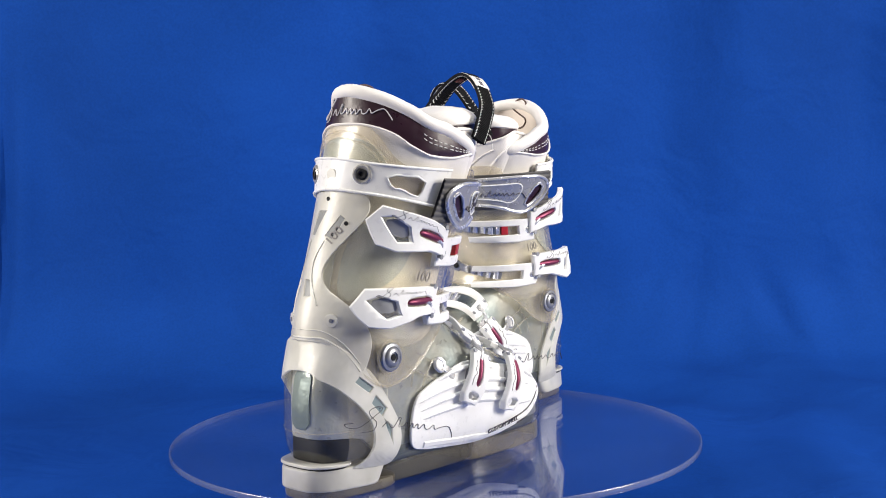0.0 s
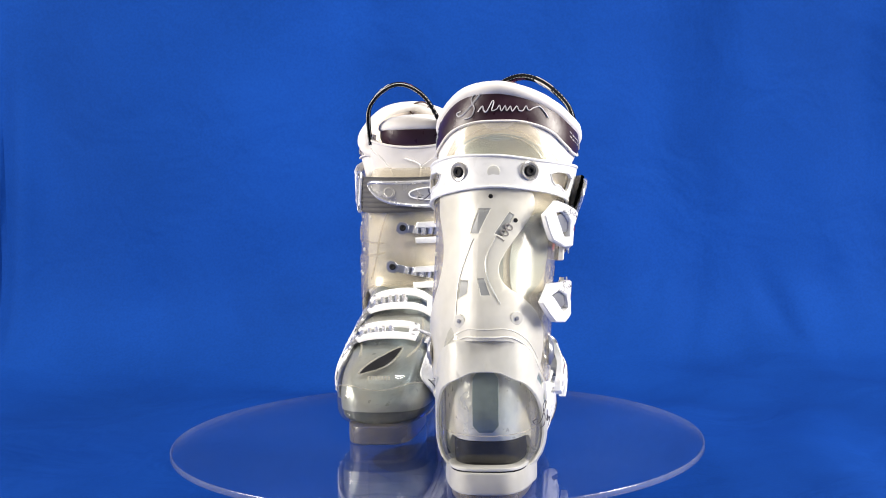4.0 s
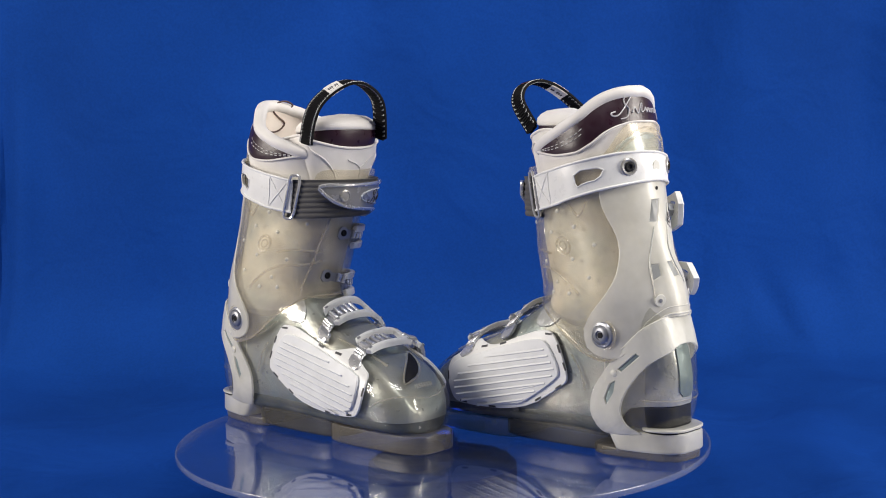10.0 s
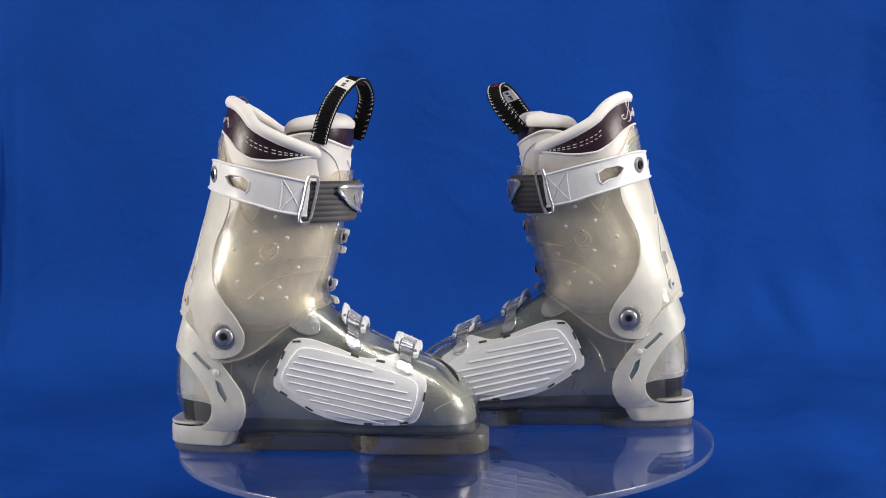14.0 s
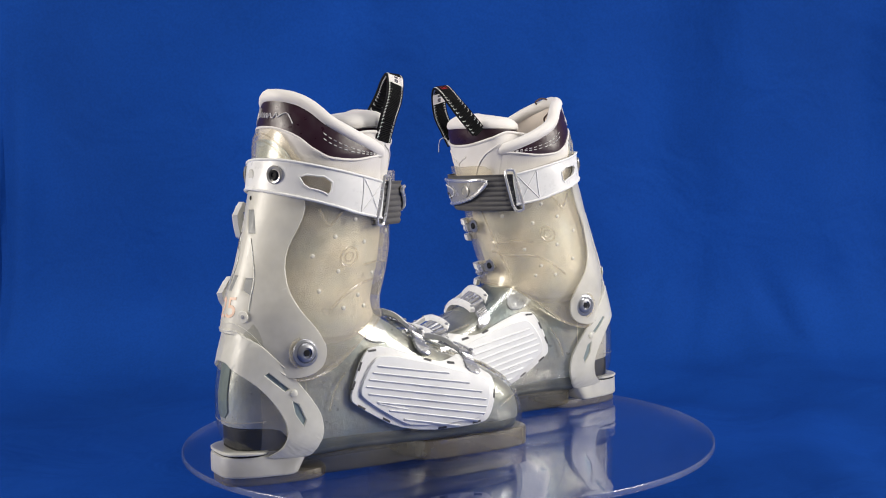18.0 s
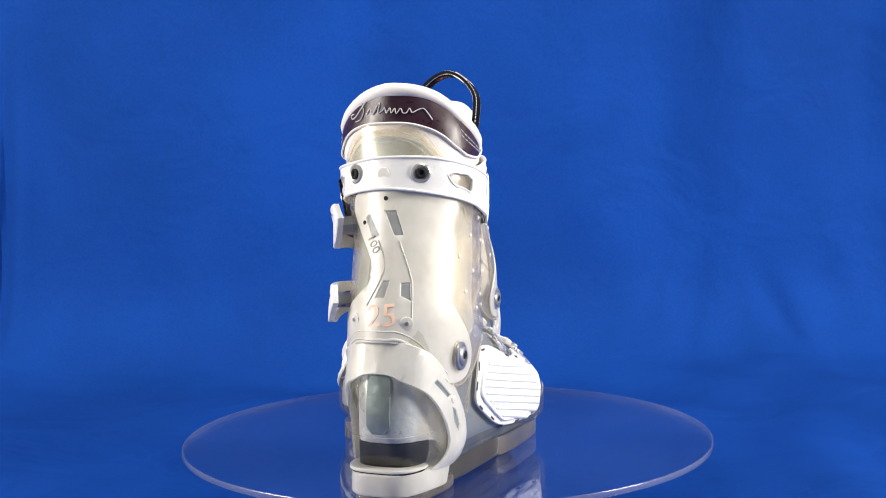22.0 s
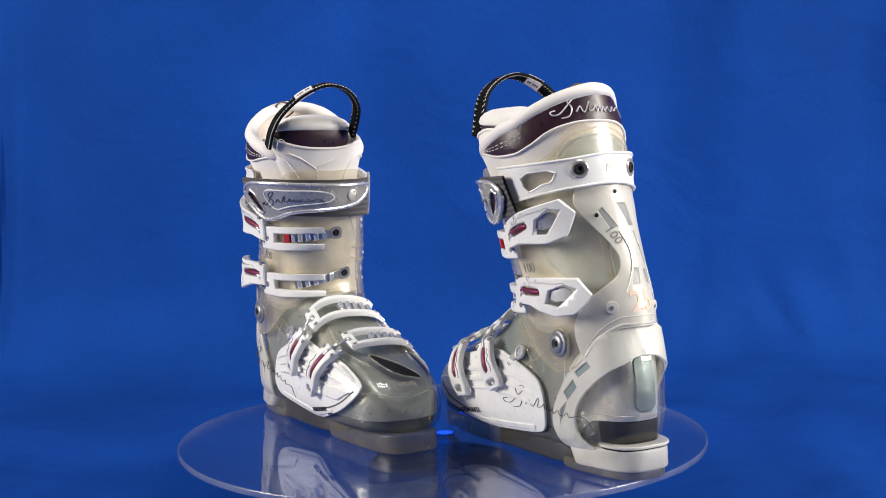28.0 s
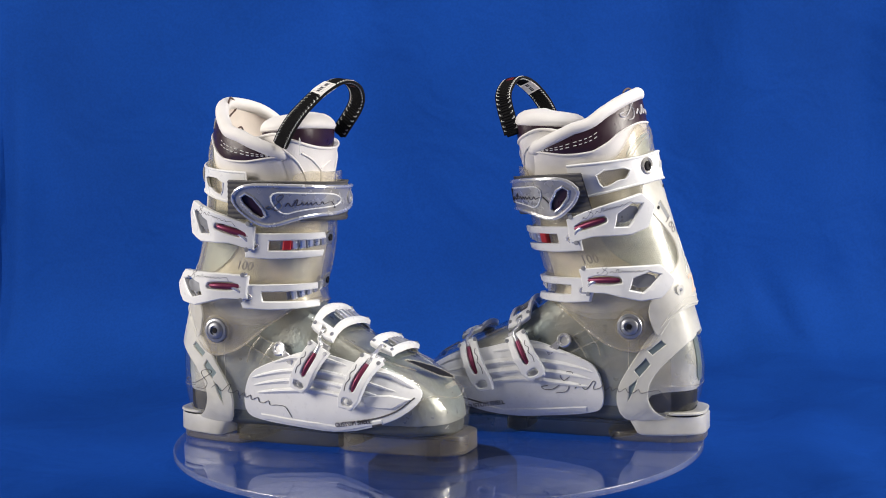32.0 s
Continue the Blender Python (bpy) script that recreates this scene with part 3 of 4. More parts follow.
    slots = [[(1, 236), (-8, 236), (-14, 216), (-7, 216)], [(20, 230), (16, 232.5), (6, 216), (12, 213.5)], [(-1, 180), (-6, 180), (-3, 167), (4, 167)], [(-15, 178), (-22, 178), (-24, 164), (-16, 168)]]
    plate = part("spine_plate", sheet(chaikin(lat + low_edge + med[::-1], 2), on(cuff_b), 1.2, 2.9, 6, holes=slots, bev=0.6), M_MILK, boot, "milky white plastic plate on the back of the cuff")
    # a grey sheet closes each slot and puts its shade into colour
    for q in slots:
        part("slot", sheet(q, on(cuff_b), 1.4, 2.3, 8, bev=0.1), M_SLOT, plate, "grey sheet that darkens the slot")
    for dz, r in ((0.5, 1.0), (7.0, 0.5)):
        ridge = [(cuff_at(u, cuff_low(u) + dz, 1), cuff_low(u) + dz) for u in (-26, -36, -46, -52)] + [(0, 133.5 + dz)] + [(cuff_at(u, cuff_low(u) + dz, -1), cuff_low(u) + dz) for u in (-52, -46, -36, -26, -16)]
        part("ridge", line(cuff_b, ridge, 2.9, r, 6, 6), M_MILK, plate)
    for b, z in ((26, 148), (-22, 146)):
        knob("boss", cuff_b(b, z, 3.0), normal_at(cuff_b, b, z), [(0.1, 0.0), (5.6, 0.0), (5.4, 0.8), (4.6, 1.0), (3.2, 0.7), (2.2, 1.0), (0.1, 0.9)], M_MILK, plate, n=20)
        knob("pin", cuff_b(b, z, 3.6), normal_at(cuff_b, b, z), [(0.1, 0.0), (1.9, 0.0), (1.7, 0.9), (0.1, 1.0)], M_STEEL, plate, n=12)
    # raised black discs paint the darkness of small holes
    for b, z in ((0, 246), (22, 226)):
        knob("hole", cuff_b(b, z, 3.1), normal_at(cuff_b, b, z), [(0.1, 0.0), (1.9, 0.0), (1.8, 0.3), (0.1, 0.35)], M_BLACK, plate, n=12)
    for pts in ([(-11, 212), (-18, 194), (-24, 176), (-26, 150)], [(6, 212), (0, 196), (2, 180), (12, 160)]):
        part("groove", line(cuff_b, pts, 3.1, 0.5), M_SILVER, plate)
    if s > 0:
        text("lettering", "100", 11, cuff_b, (14, 216), (0.57, 0.82, 1), 2.9, plate, M_FADED)
    else:
        text("lettering", "100", 11, cuff_b, (11, 209), (0.50, -0.86, -1), 2.9, plate, M_FADED)
        text("size_mark", "25", 25, cuff_b, (-2, 152), (1, 0.05, -1), 2.85, plate, M_ORANGE)
    text("lettering", "100", 12, cuff_s, (86, 178), (1, 0.10 if s < 0 else -0.1, -s), 1.9, cuff_ob, M_FADED)

    # heel cage, soles
    def hp(pts, side):
        return [(heel_at(u, z, side), z) for u, z in pts]

    outer_m = [(4, 21), (9, 24), (14, 31), (18, 42), (16, 57), (8, 71), (-4, 87)]
    outer_l = [(4, 21), (9, 24), (13, 31), (15, 42), (13, 55), (6, 68), (-4, 84)]
    inner_m = [(-32, 24), (-27, 27), (-20, 32), (-15, 41), (-16, 54), (-26, 72), (-38, 87), (-47, 95), (-54, 101)]
    inner_l = [(-32, 24), (-27, 27), (-20, 33), (-15, 43), (-16, 58), (-26, 74), (-40, 88), (-48, 96), (-54, 101)]
    edge = [(-14, 101), (-24, 111), (-36, 125), (-50, 138)]
    poly = hp(outer_l, 1) + hp(edge, 1) + [(0, 139)] + hp(edge, -1)[::-1] + hp(outer_m, -1)[::-1] + hp(inner_m, -1) + [(-12, 105.5), (0, 106.5), (12, 105.5)] + hp(inner_l, 1)[::-1]
    mslots = [hp([(-30, 99), (-14, 84), (-17, 82), (-33, 97)], -1), hp([(-11, 73), (-6, 70), (0, 56), (-2, 51), (-9, 62)], -1)]
    lslots = [hp([(-28, 101), (-16, 91), (-20, 87), (-32, 97)], 1), hp([(-14, 84), (-3, 72), (-8, 66), (-18, 78)], 1), hp([(-6, 63), (2, 56), (3, 42), (-3, 54)], 1)]
    cage = part("heel_cage", sheet(chaikin(poly, 2), on(heel, lambda a, b: -1.0 * min(max((b - 92) / 34, 0), 1)), 0.6, 2.9, 6, holes=mslots + lslots, bev=0.6), M_MILK, boot, "milky white plastic cage round the heel")
    # grey sheets behind the cage slots darken them by colour
    for q in mslots + lslots:
        part("slot", sheet(q, on(heel), 0.5, 1.4, 8, bev=0.1), M_STRIP, cage, "grey sheet that darkens the slot")
    bb = heel_at(-10, 80, -1)
    knob("boss", heel(bb, 80, 2.7), normal_at(heel, bb, 80), [(0.1, 0.0), (3.4, 0.0), (3.2, 0.9), (2.2, 1.5), (0.1, 1.7)], M_MILK, cage, n=16)

    def sole(u0, u1, z0, z1, w0, w1, c0, c1, n0, corner=0.42, n=96, front=None, slant=0.0):
        out = []
        for k in range(n):
            a = 2 * math.pi * k / n
            t = 0.5 + 0.5 * spow(math.cos(a), front if front and math.cos(a) > 0 else corner)
            out.append((u0 + (u1 - u0) * t, c0 + (c1 - c0) * t + spow(math.sin(a), n0) * (w0 + (w1 - w0) * t)))
        uc = (u0 + u1) / 2
        return loft([[P((uc + (u - uc) * k + slant * (z - z1) * (u - u0) / (u1 - u0), v * k, z)) for u, v in out] for z, k in ((z0, 0.97), (z0 + 1.0, 0.995), (z0 + 2.2, 1.0), (z1 - 2.0, 1.0), (z1 - 0.6, 0.99), (z1, 0.965))])

    part("toe_sole", sole(112, 243, 0, 18, 37, 32, -3, -7, 0.46, 0.58), M_AMBER, boot, "clear amber rubber toe sole")
    part("heel_sole", sole(-64, 30, 0, 9, 27, 39, 0, -1, 0.52, 0.72), M_AMBER, boot, "clear amber rubber heel sole")
    part("heel_board", sole(-54, 6, 28.5, 49, 25, 33, 0, 0, 0.6, 0.62), M_BLACK, boot, "black board under the heel")
    part("waist", sole(0, 136, 3, 24, 34, 36, 0, -3, 0.5), M_SMOKE, boot, "clear smoky waist of the sole")
    block = part("heel_block", sole(-66, 10, 8, 26, 27, 41.5, 0, 0, 0.5, 0.80, front=0.30, slant=0.6), M_MILK, boot, "milky white plastic heel block")
    part("heel_ledge", sole(-65.3, -24, 27.2, 30.0, 26.5, 37, 0, 0, 0.54, 0.80), M_MILK, block)
    # black slab fills the gap, its colour standing in for the gap's shade
    part("groove_shade", sole(-63.5, -26, 25.5, 27.6, 25, 35, 0, 0, 0.54, 0.80), M_BLACK, block, "black slab painting the shade under the ledge")

    # pivots
    for side in (1, -1):
        at = (0, side * 49.0, 114.5)
        piv = knob("pivot", at, (0, side, 0), [(0.1, 0), (12.0, 0), (12.2, 1.0), (11.4, 2.2), (9.2, 2.7), (8.8, 2.0), (8.4, 3.0), (6.2, 4.4), (4.4, 4.6), (4.2, 3.2), (0.1, 3.2)], M_STEEL, boot, "bright metal pivot bolt", 36)
        knob("socket", (0, side * 52.4, 114.5), (0, side, 0), [(0.1, 0), (3.0, 0), (2.9, 0.6), (0.1, 0.7)], M_BLACK, piv, "dark hexagonal socket", 6)
        knob("washer", (0, side * 48.1, 114.5), (0, side, 0), [(0.1, 0), (14.8, 0), (14.6, 1.2), (13.0, 1.5), (0.1, 1.5)], M_CUFF, piv, n=36)

    # inner-side plate with its ribbed pad
    def inner_side(a, b, off):
        return side_surf(a, b, -1, off)

    def outer_side(a, b, off):
        return side_surf(a, b, 1, off)

    outer = chaikin([(74, 113), (58, 109), (42, 70), (49, 61), (98, 32), (173, 31), (184, 40), (191, 72), (180, 79), (167, 87), (161, 95), (150, 93), (132, 91), (104, 103)], 2)
    base = part("side_plate", sheet(outer, on(inner_side), 0.2, 2.4, 5, bev=0.5), M_WHITE, boot, "white plastic plate on the inner side")
    inner_p = chaikin([(78, 104), (66, 101), (50, 74), (58, 65), (84, 47), (104, 37), (166, 37), (177, 42), (183, 68), (172, 75), (150, 82), (112, 95)], 2)
    pad = part("ribbed_pad", sheet(inner_p, on(inner_side), 2.3, 5.0, 4, bev=0.9), M_PADWHITE, base, "ribbed white rubber pad")
    for k in range(8):
        rise = 96 - 6.4 * k
        u0 = (70, 65, 61, 58, 60, 68, 80, 94)[k]
        u1 = (140, 160, 172, 176, 176, 174, 168, 150)[k]
        part("rib", line(inner_side, [(u, rise - 0.20 * (u - 62)) for u in (u0, u0 + (u1 - u0) / 3, u0 + (u1 - u0) / 1.5, u1)], 4.6, 0.85, 6, 4, 2.2), M_PADWHITE, pad)
    part("logo_bar", line(inner_side, [(70, 62), (84, 57.5), (98, 54)], 4.9, 0.8, 6, 3), M_PADWHITE, pad)
    # slots are dark sheets laid on the plate, their shade put into the colour
    for u, z, ang in ((67, 108.5, 0), (54, 96, 66), (47, 80, 66), (54, 60, -32), (78, 46, -30), (106, 33.5, -4), (134, 33, 0), (168, 34.5, 6), (187, 58, 80), (122, 94.5, -18), (146, 89, -12)):
        c, d = math.cos(radians(ang)), math.sin(radians(ang))
        q = [(u + x * c - y * d, z + x * d + y * c) for x, y in ((-4, -0.9), (4, -0.9), (4, 0.9), (-4, 0.9))]
        part("slot", sheet(q, on(inner_side), 2.2, 2.7, 8, bev=0.1), M_SLOT_SHADE, base, "small dark sheet painting the shade of a slot")

    # outer-side plate with folds
    op = chaikin([(26, 50), (33, 74), (52, 83), (72, 90), (96, 98), (122, 94), (150, 86), (176, 82), (208, 66), (212, 56), (200, 44), (182, 34), (128, 20), (76, 24), (46, 27), (28, 32)], 2)
    oplate = part("side_plate", sheet(op, on(outer_side), 0.2, 2.6, 5, bev=0.6), M_WHITE, boot, "white plastic plate on the outer side")
    for pts in ([(34, 68), (70, 76), (110, 78), (150, 72), (190, 62)], [(36, 61), (70, 67), (110, 69), (150, 63), (186, 54)], [(40, 54), (74, 58), (112, 60), (150, 54)], [(150, 80), (178, 76), (204, 64)], [(60, 84), (84, 90), (112, 90), (140, 84)]):
        way = arc(outer_side, pts, 1.7, 6)
        part("fold", tube(way, [0.0004 + 0.0022 * math.sin(math.pi * k / (len(way) - 1)) ** 0.6 for k in range(len(way))], 8, flat=1.6), M_WHITE, oplate)
    part("front_facet", sheet([(156, 60), (184, 60), (203, 56), (186, 47), (160, 48)], on(outer_side), 2.4, 4.2, 5, bev=1.3), M_WHITE, oplate)
    part("lower_lip", sheet([(44, 30), (78, 27), (128, 23.5), (176, 34), (176, 38), (128, 29), (80, 32), (44, 35)], on(outer_side), 2.3, 3.5, 5, bev=0.9), M_WHITE, oplate)
    part("plate_edge", line(outer_side, [(150, 34), (176, 40), (192, 47), (205, 57)], 2.4, 0.8), M_GREY, oplate)
    text("lettering", "CUSTOM SHELL", 5.6, outer_side, (146, 33), (0.99, 0.16, s), 3.7, oplate, M_INK)
    part("print_bar", sheet([(166, 31), (176, 33), (176, 34.4), (166, 32.4)], on(outer_side), 3.4, 4.0, 8, bev=0.1), M_INK, oplate, "small dark print")

    def side_low(x, z, off):
        """The outer side of the lower shell by place along the foot and height."""
        v = low_side(x, z)
        dv = (low_side(x + 3, z) - low_side(x - 3, z)) / 6
        nn = Vector((-dv, 1, 0.15)).normalized()
        return x + nn.x * off, low_mid(x) + v + nn.y * off, z + nn.z * off

    flourish("script_mark", side_low, (20 if s > 0 else 27, 54), (1, -0.22 if s > 0 else -0.03, s), 122, 50, 3.0, 0.6, boot, M_INK)

    # cuff buckles
    def cuff_buckle(z0, rise, red, near=0):
        fr = [(84, 187), (85, 208), (78, 210), (14, 209), (12, 203), (30, 202.5), (64, 202.5), (64, 193.5), (30, 192.5), (13, 192), (14, 186), (60, 185)]
        notch = chaikin([(84.5 - 4, 195), (84.5 - 4, 200.5), (73, 201), (73, 194.5)], 1)
        f = on(cuff_s, lambda a, b: max(0, (a - 60)) * 0.06)
        frame_ob = part("buckle_frame", sheet([(a, b + z0) for a, b in fr], f, 3.6, 8.4, 5, holes=[[(a, b + z0) for a, b in notch]], bev=0.9), M_WHITE, boot, "white plastic buckle frame")

        def lad(a, b, off):
            return cuff_s(a, b + z0 + rise * max(0, 40 - a) / 50, off)
        part("ladder", sheet([(54 if red else 42, 194), (54 if red else 42, 201.5), (near - 10, 202.5), (near - 10, 193.5)], on(lad), 2.4, 3.6, 6, bev=0.3), M_STEEL, frame_ob, "grey metal ladder")
        for k in range(5):
            a = (42 if near else 36) - (7.2 if near else 7.6) * k
            part("tooth", sheet([(a - 2.6, 193.8), (a + 2.0, 193.8), (a + 2.8, 202.4), (a - 1.8, 202.4)], on(lad), 3.5, 7.2, 8, bev=1.1), M_CHROME, frame_ob)
        if red:
            part("red_stop", sheet([(45, 193.5), (52, 193.5), (52, 203), (45, 203)], on(lad), 3.4, 8.0, 6, bev=0.8), M_RED, frame_ob, "red plastic stop")
        part("ladder_end", sheet(chaikin([(near - 3, 192), (near - 3, 204), (near - 15, 205), (near - 16, 191.5)], 1), on(lad), 2.2, 4.0, 6, bev=0.4), M_STEEL, frame_ob)
        at = lad(near - 9, 198.5, 3.8)
        knob("rivet", at, normal_at(lad, near - 9, 198.5), [(0.1, 0), (3.6, 0), (3.4, 1.1), (2.2, 1.6), (1.0, 0.9), (0.1, 0.9)], M_BLACK, frame_ob, "dark rivet", 16)
        # lever, lifted a little off the cuff
        tilt = 0.04 if z0 < 0 else 0.34
        lev = [(76, 195), (77, 217), (96, 218.5), (118, 219), (143, 219), (151, 205), (140, 188), (126, 186), (112, 190), (98, 194)]
        win = [(141, 210), (133, 213), (120, 208), (116, 197), (126, 194)]
        slot = chaikin([(84, 202.5), (84, 210.5), (110, 210.5), (112, 206), (110, 202.5)], 1)

        def tl(a, b, off):
            return cuff_s(a, b + z0 + (a - 78) * tilt + (1.5 if z0 < 0 else 0), off + 3.5 + 7.0 * min(max((a - 76) / 34, 0), 1))
        lever = part("lever", sheet([(a, b) for a, b in lev], on(tl), 3.0, 8.6, 5, holes=[win, slot], bev=0.9), M_WHITE, frame_ob, "white plastic lever")
        part("latch_pin", tube([P(tl(a, 206.5, 6.4)) for a in (78, 84, 90, 96, 102, 108, 110)], [0.0020, 0.0024, 0.0028, 0.0030, 0.0029, 0.0024, 0.0012], 10), M_PINK, frame_ob, "plum metal pin")
        hook = [P(cuff_s(76, 197.8 + z0, 5.5)), P(cuff_s(80, 198 + z0, 9.0)), P(tl(84, 203.5, 7.2)), P(tl(92, 206.5, 6.6))]
        part("bail", tube(spline(hook, 5), 0.0021, 10), M_CHROME, frame_ob, "bright wire bail")
        part("bail_eye", tube([P(cuff_s(76.5 + 3.4 * math.cos(q), 197.8 + z0 + 2.6 * math.sin(q), 8.6)) for q in ring[::3]], 0.0011, 8, True), M_CHROME, frame_ob)
        part("hinge_pin", tube([P(tl(81, 193, 4.6)), P(tl(81, 219.5, 4.6))], 0.0024, 10), M_CHROME, frame_ob, "bright hinge pin")
        for b in (193.5, 218):
            knob("rivet", tl(82, b, 8.2), normal_at(tl, 82, b), [(0.1, 0), (2.4, 0), (2.2, 0.9), (0.1, 1.0)], M_STEEL, frame_ob, n=14)
        flourish("script_mark", tl, (114, 215), (1, 0.0, -s), 42, 20, 8.6, 0.38, lever, M_INK)
        part("lever_mount", sheet(chaikin([(118, 198), (118, 210), (136, 212), (138, 200)], 1), on(tl), -11.0, 5.2, 8, bev=0.4), M_STEEL, frame_ob)

    cuff_buckle(0, 5.5, True, 9)
    cuff_buckle(-49, 11, False)

    # foot buckles
    def foot_buckle(u0, q0, lift, dq, shrink):
        def fb(a, b, off):
            return low_q(a, b + u0 - 0.10 * (a - 10) * (1 if q0 else 0.4), off + lift)
        fr = [(48, -11), (50, 0), (48, 11), (20, 12), (-24, 11), (-27, 7.0), (0, 7.2), (35, 7.2), (35, -7.2), (0, -7.2), (-27, -7.0), (-24, -11), (20, -12)]
        notch = chaikin([(46, -2.6), (46, 2.6), (39, 3.2), (39, -3.2)], 1)

        def shape(q):
            return [((a * shrink if a > 0 else a) - dq, b) for a, b in q]
        frame_ob = part("buckle_frame", sheet(shape(fr), on(fb), 4.0, 9.2, 5, holes=[shape(notch)], bev=1.0), M_WHITE, boot, "white plastic buckle frame")
        part("ladder", sheet([(12 * shrink - dq, -6), (12 * shrink - dq, 6), (-40 - dq, 5.4), (-40 - dq, -5.4)], on(fb), 2.0, 3.6, 6, bev=0.3), M_STEEL, frame_ob, "grey metal ladder")
        for k in range(5):
            a = 9 * shrink - 7.0 * k - dq
            part("tooth", sheet([(a - 3.6, -5.6), (a + 0.4, -5.6), (a + 2.8, 5.6), (a - 1.2, 5.6)], on(fb), 3.4, 7.6, 8, bev=1.1), M_CHROME, frame_ob)
        for k in range(3):
            a = -29.0 - 2.6 * k - dq
            part("tooth", sheet([(a - 0.9, -4.8), (a + 0.9, -4.8), (a + 0.9, 4.8), (a - 0.9, 4.8)], on(fb), 3.4, 5.8, 8, bev=0.5), M_CHROME, frame_ob)
        part("ladder_end", sheet(chaikin([(-34 - dq, -7), (-34 - dq, 7), (-47 - dq, 7.5), (-47 - dq, -7.5)], 1), on(fb), 0.3, 3.6, 6, bev=0.5), M_CHROME, frame_ob, "bright metal ladder end")
        for a, b in ((42 * shrink, -9), (42 * shrink, 9), (-22, -8.5), (-22, 8.5)):
            at = fb(a - dq, b, 8.8)
            knob("rivet", at, normal_at(fb, a - dq, b), [(0.1, 0), (2.2, 0), (2.0, 0.8), (0.1, 0.9)], M_STEEL, frame_ob, n=12)
        # lever down the outer side
        k0 = 54 if q0 else 42

        def tl(a, b, off):
            return low_q(a + k0, b + u0 - 2 - 0.46 * a, off + 5.0 + 3.5 * (1 - abs(a - 22) / 26))
        lev = [(-2, -9), (-2, 9.5), (12, 9), (38, 9), (48, 6), (50, -7), (42, -10), (12, -9.5)]
        win = chaikin([(38, -5), (38, 5.5), (44.5, 4), (45.5, -4.5)], 1)
        slot = chaikin([(2, -2.6), (2, 3.0), (29, 3.0), (32, 0.2), (29, -2.6)], 1)
        lever = part("lever", sheet(lev, on(tl), 1.0, 7.0, 4, holes=[win, slot], bev=0.9), M_WHITE, frame_ob, "white plastic lever")
        part("latch_pin", tube([P(tl(a, 0.2, 5.0)) for a in (-2, 4, 10, 16, 22, 28, 31)], [0.0015, 0.0019, 0.0022, 0.0023, 0.0022, 0.0018, 0.001], 10), M_PINK, frame_ob, "plum metal pin")
        hook = [P(fb(42 * shrink - dq, 0, 6.0)), P(fb(46 * shrink - dq, 0, 9.0)), P(fb(0.5 * (48 * shrink - dq) + 0.5 * (k0 - 4), -0.5, 8.6)), P(tl(-3, 0, 7.0)), P(tl(6, 0.2, 5.4))]
        part("bail", tube(spline(hook, 5), 0.0019, 10), M_CHROME, frame_ob, "bright wire bail")
        part("hinge_block", sheet([(-7, -6), (-7, 6), (3, 7), (3, -7)], on(tl), 0.5, 4.4, 5, bev=0.8), M_CHROME, frame_ob, "bright metal hinge block")
        for b in (-8, 8.5):
            knob("rivet", tl(1.5, b, 6.8), normal_at(tl, 1.5, b), [(0.1, 0), (2.2, 0), (2.0, 0.9), (0.1, 1.0)], M_STEEL, frame_ob, n=12)
        part("lever_mount", sheet(chaikin([(10, -8), (10, 8), (30, 6), (30, -6)], 1), on(tl), -6.5, 3.2, 8, bev=0.4), M_STEEL, frame_ob)
        part("script_mark", line(tl, [(10, -6.6), (14, -5.2), (18, -7), (22, -5.2), (27, -6.8), (33, -6)], 7.1, 0.4, 5, 5, 0.6), M_INK, lever)

    foot_buckle(115, 1, 0.5, 0, 0.88)
    foot_buckle(167, 0, 0.5, 3, 0.62)
    at = low_q(80, 66, 0.6)
    eye = knob("hinge_ring", at, normal_at(low_q, 80, 66), [(0.1, 0), (7.0, 0), (7.2, 1.2), (6.2, 2.4), (4.6, 2.2), (4.0, 0.9), (0.1, 0.8)], M_CHROME, boot, "bright metal ring beside the lever", 24)
    part("hinge_plate", sheet(chaikin([(76, 72), (84, 68), (88, 80), (80, 84)], 1), on(low_q), 1, 3.5, 5, bev=0.6), M_CHROME, eye)

    # strap round the top of the cuff
    top = [(104, 267), (70, 270), (38, 274), (4, 279), (-30, 279), (-50, 276), (-72, 271), (-100, 264), (-128, 257)]
    bot = [(-128, 226), (-100, 232), (-78, 239), (-44, 248), (-2, 254), (36, 250), (70, 243), (104, 235)]
    wins = [chaikin([(46, 266), (80, 262), (76, 246), (68, 248), (60, 253), (52, 254)], 1), chaikin([(-48, 267), (-76, 263), (-74, 247), (-66, 252), (-54, 255)], 1)]
    strap = part("strap", sheet(top + bot, on(cuff_b), 3.0, 5.6, 6, holes=wins, bev=0.6), M_WHITE, boot, "white strap round the cuff")
    for q in (top, bot):
        part("piping", line(cuff_b, q, 5.4, 1.3, 8, 6), M_WHITE, strap)
    for q in wins:
        part("window_rim", tube([P(cuff_b(a, b, 5.5)) for a, b in q], 0.0009, 6, True), M_WHITE, strap)
    for b, z in ((28, 266), (-28, 266)):
        rv = knob("rivet", cuff_b(b, z, 5.2), normal_at(cuff_b, b, z), [(0.1, 0), (8.2, 0), (8.2, 1.0), (7.0, 1.9), (5.4, 1.6), (5.2, 1.0), (0.1, 1.0)], M_COVER, strap, "bright metal rivet ring", 28)
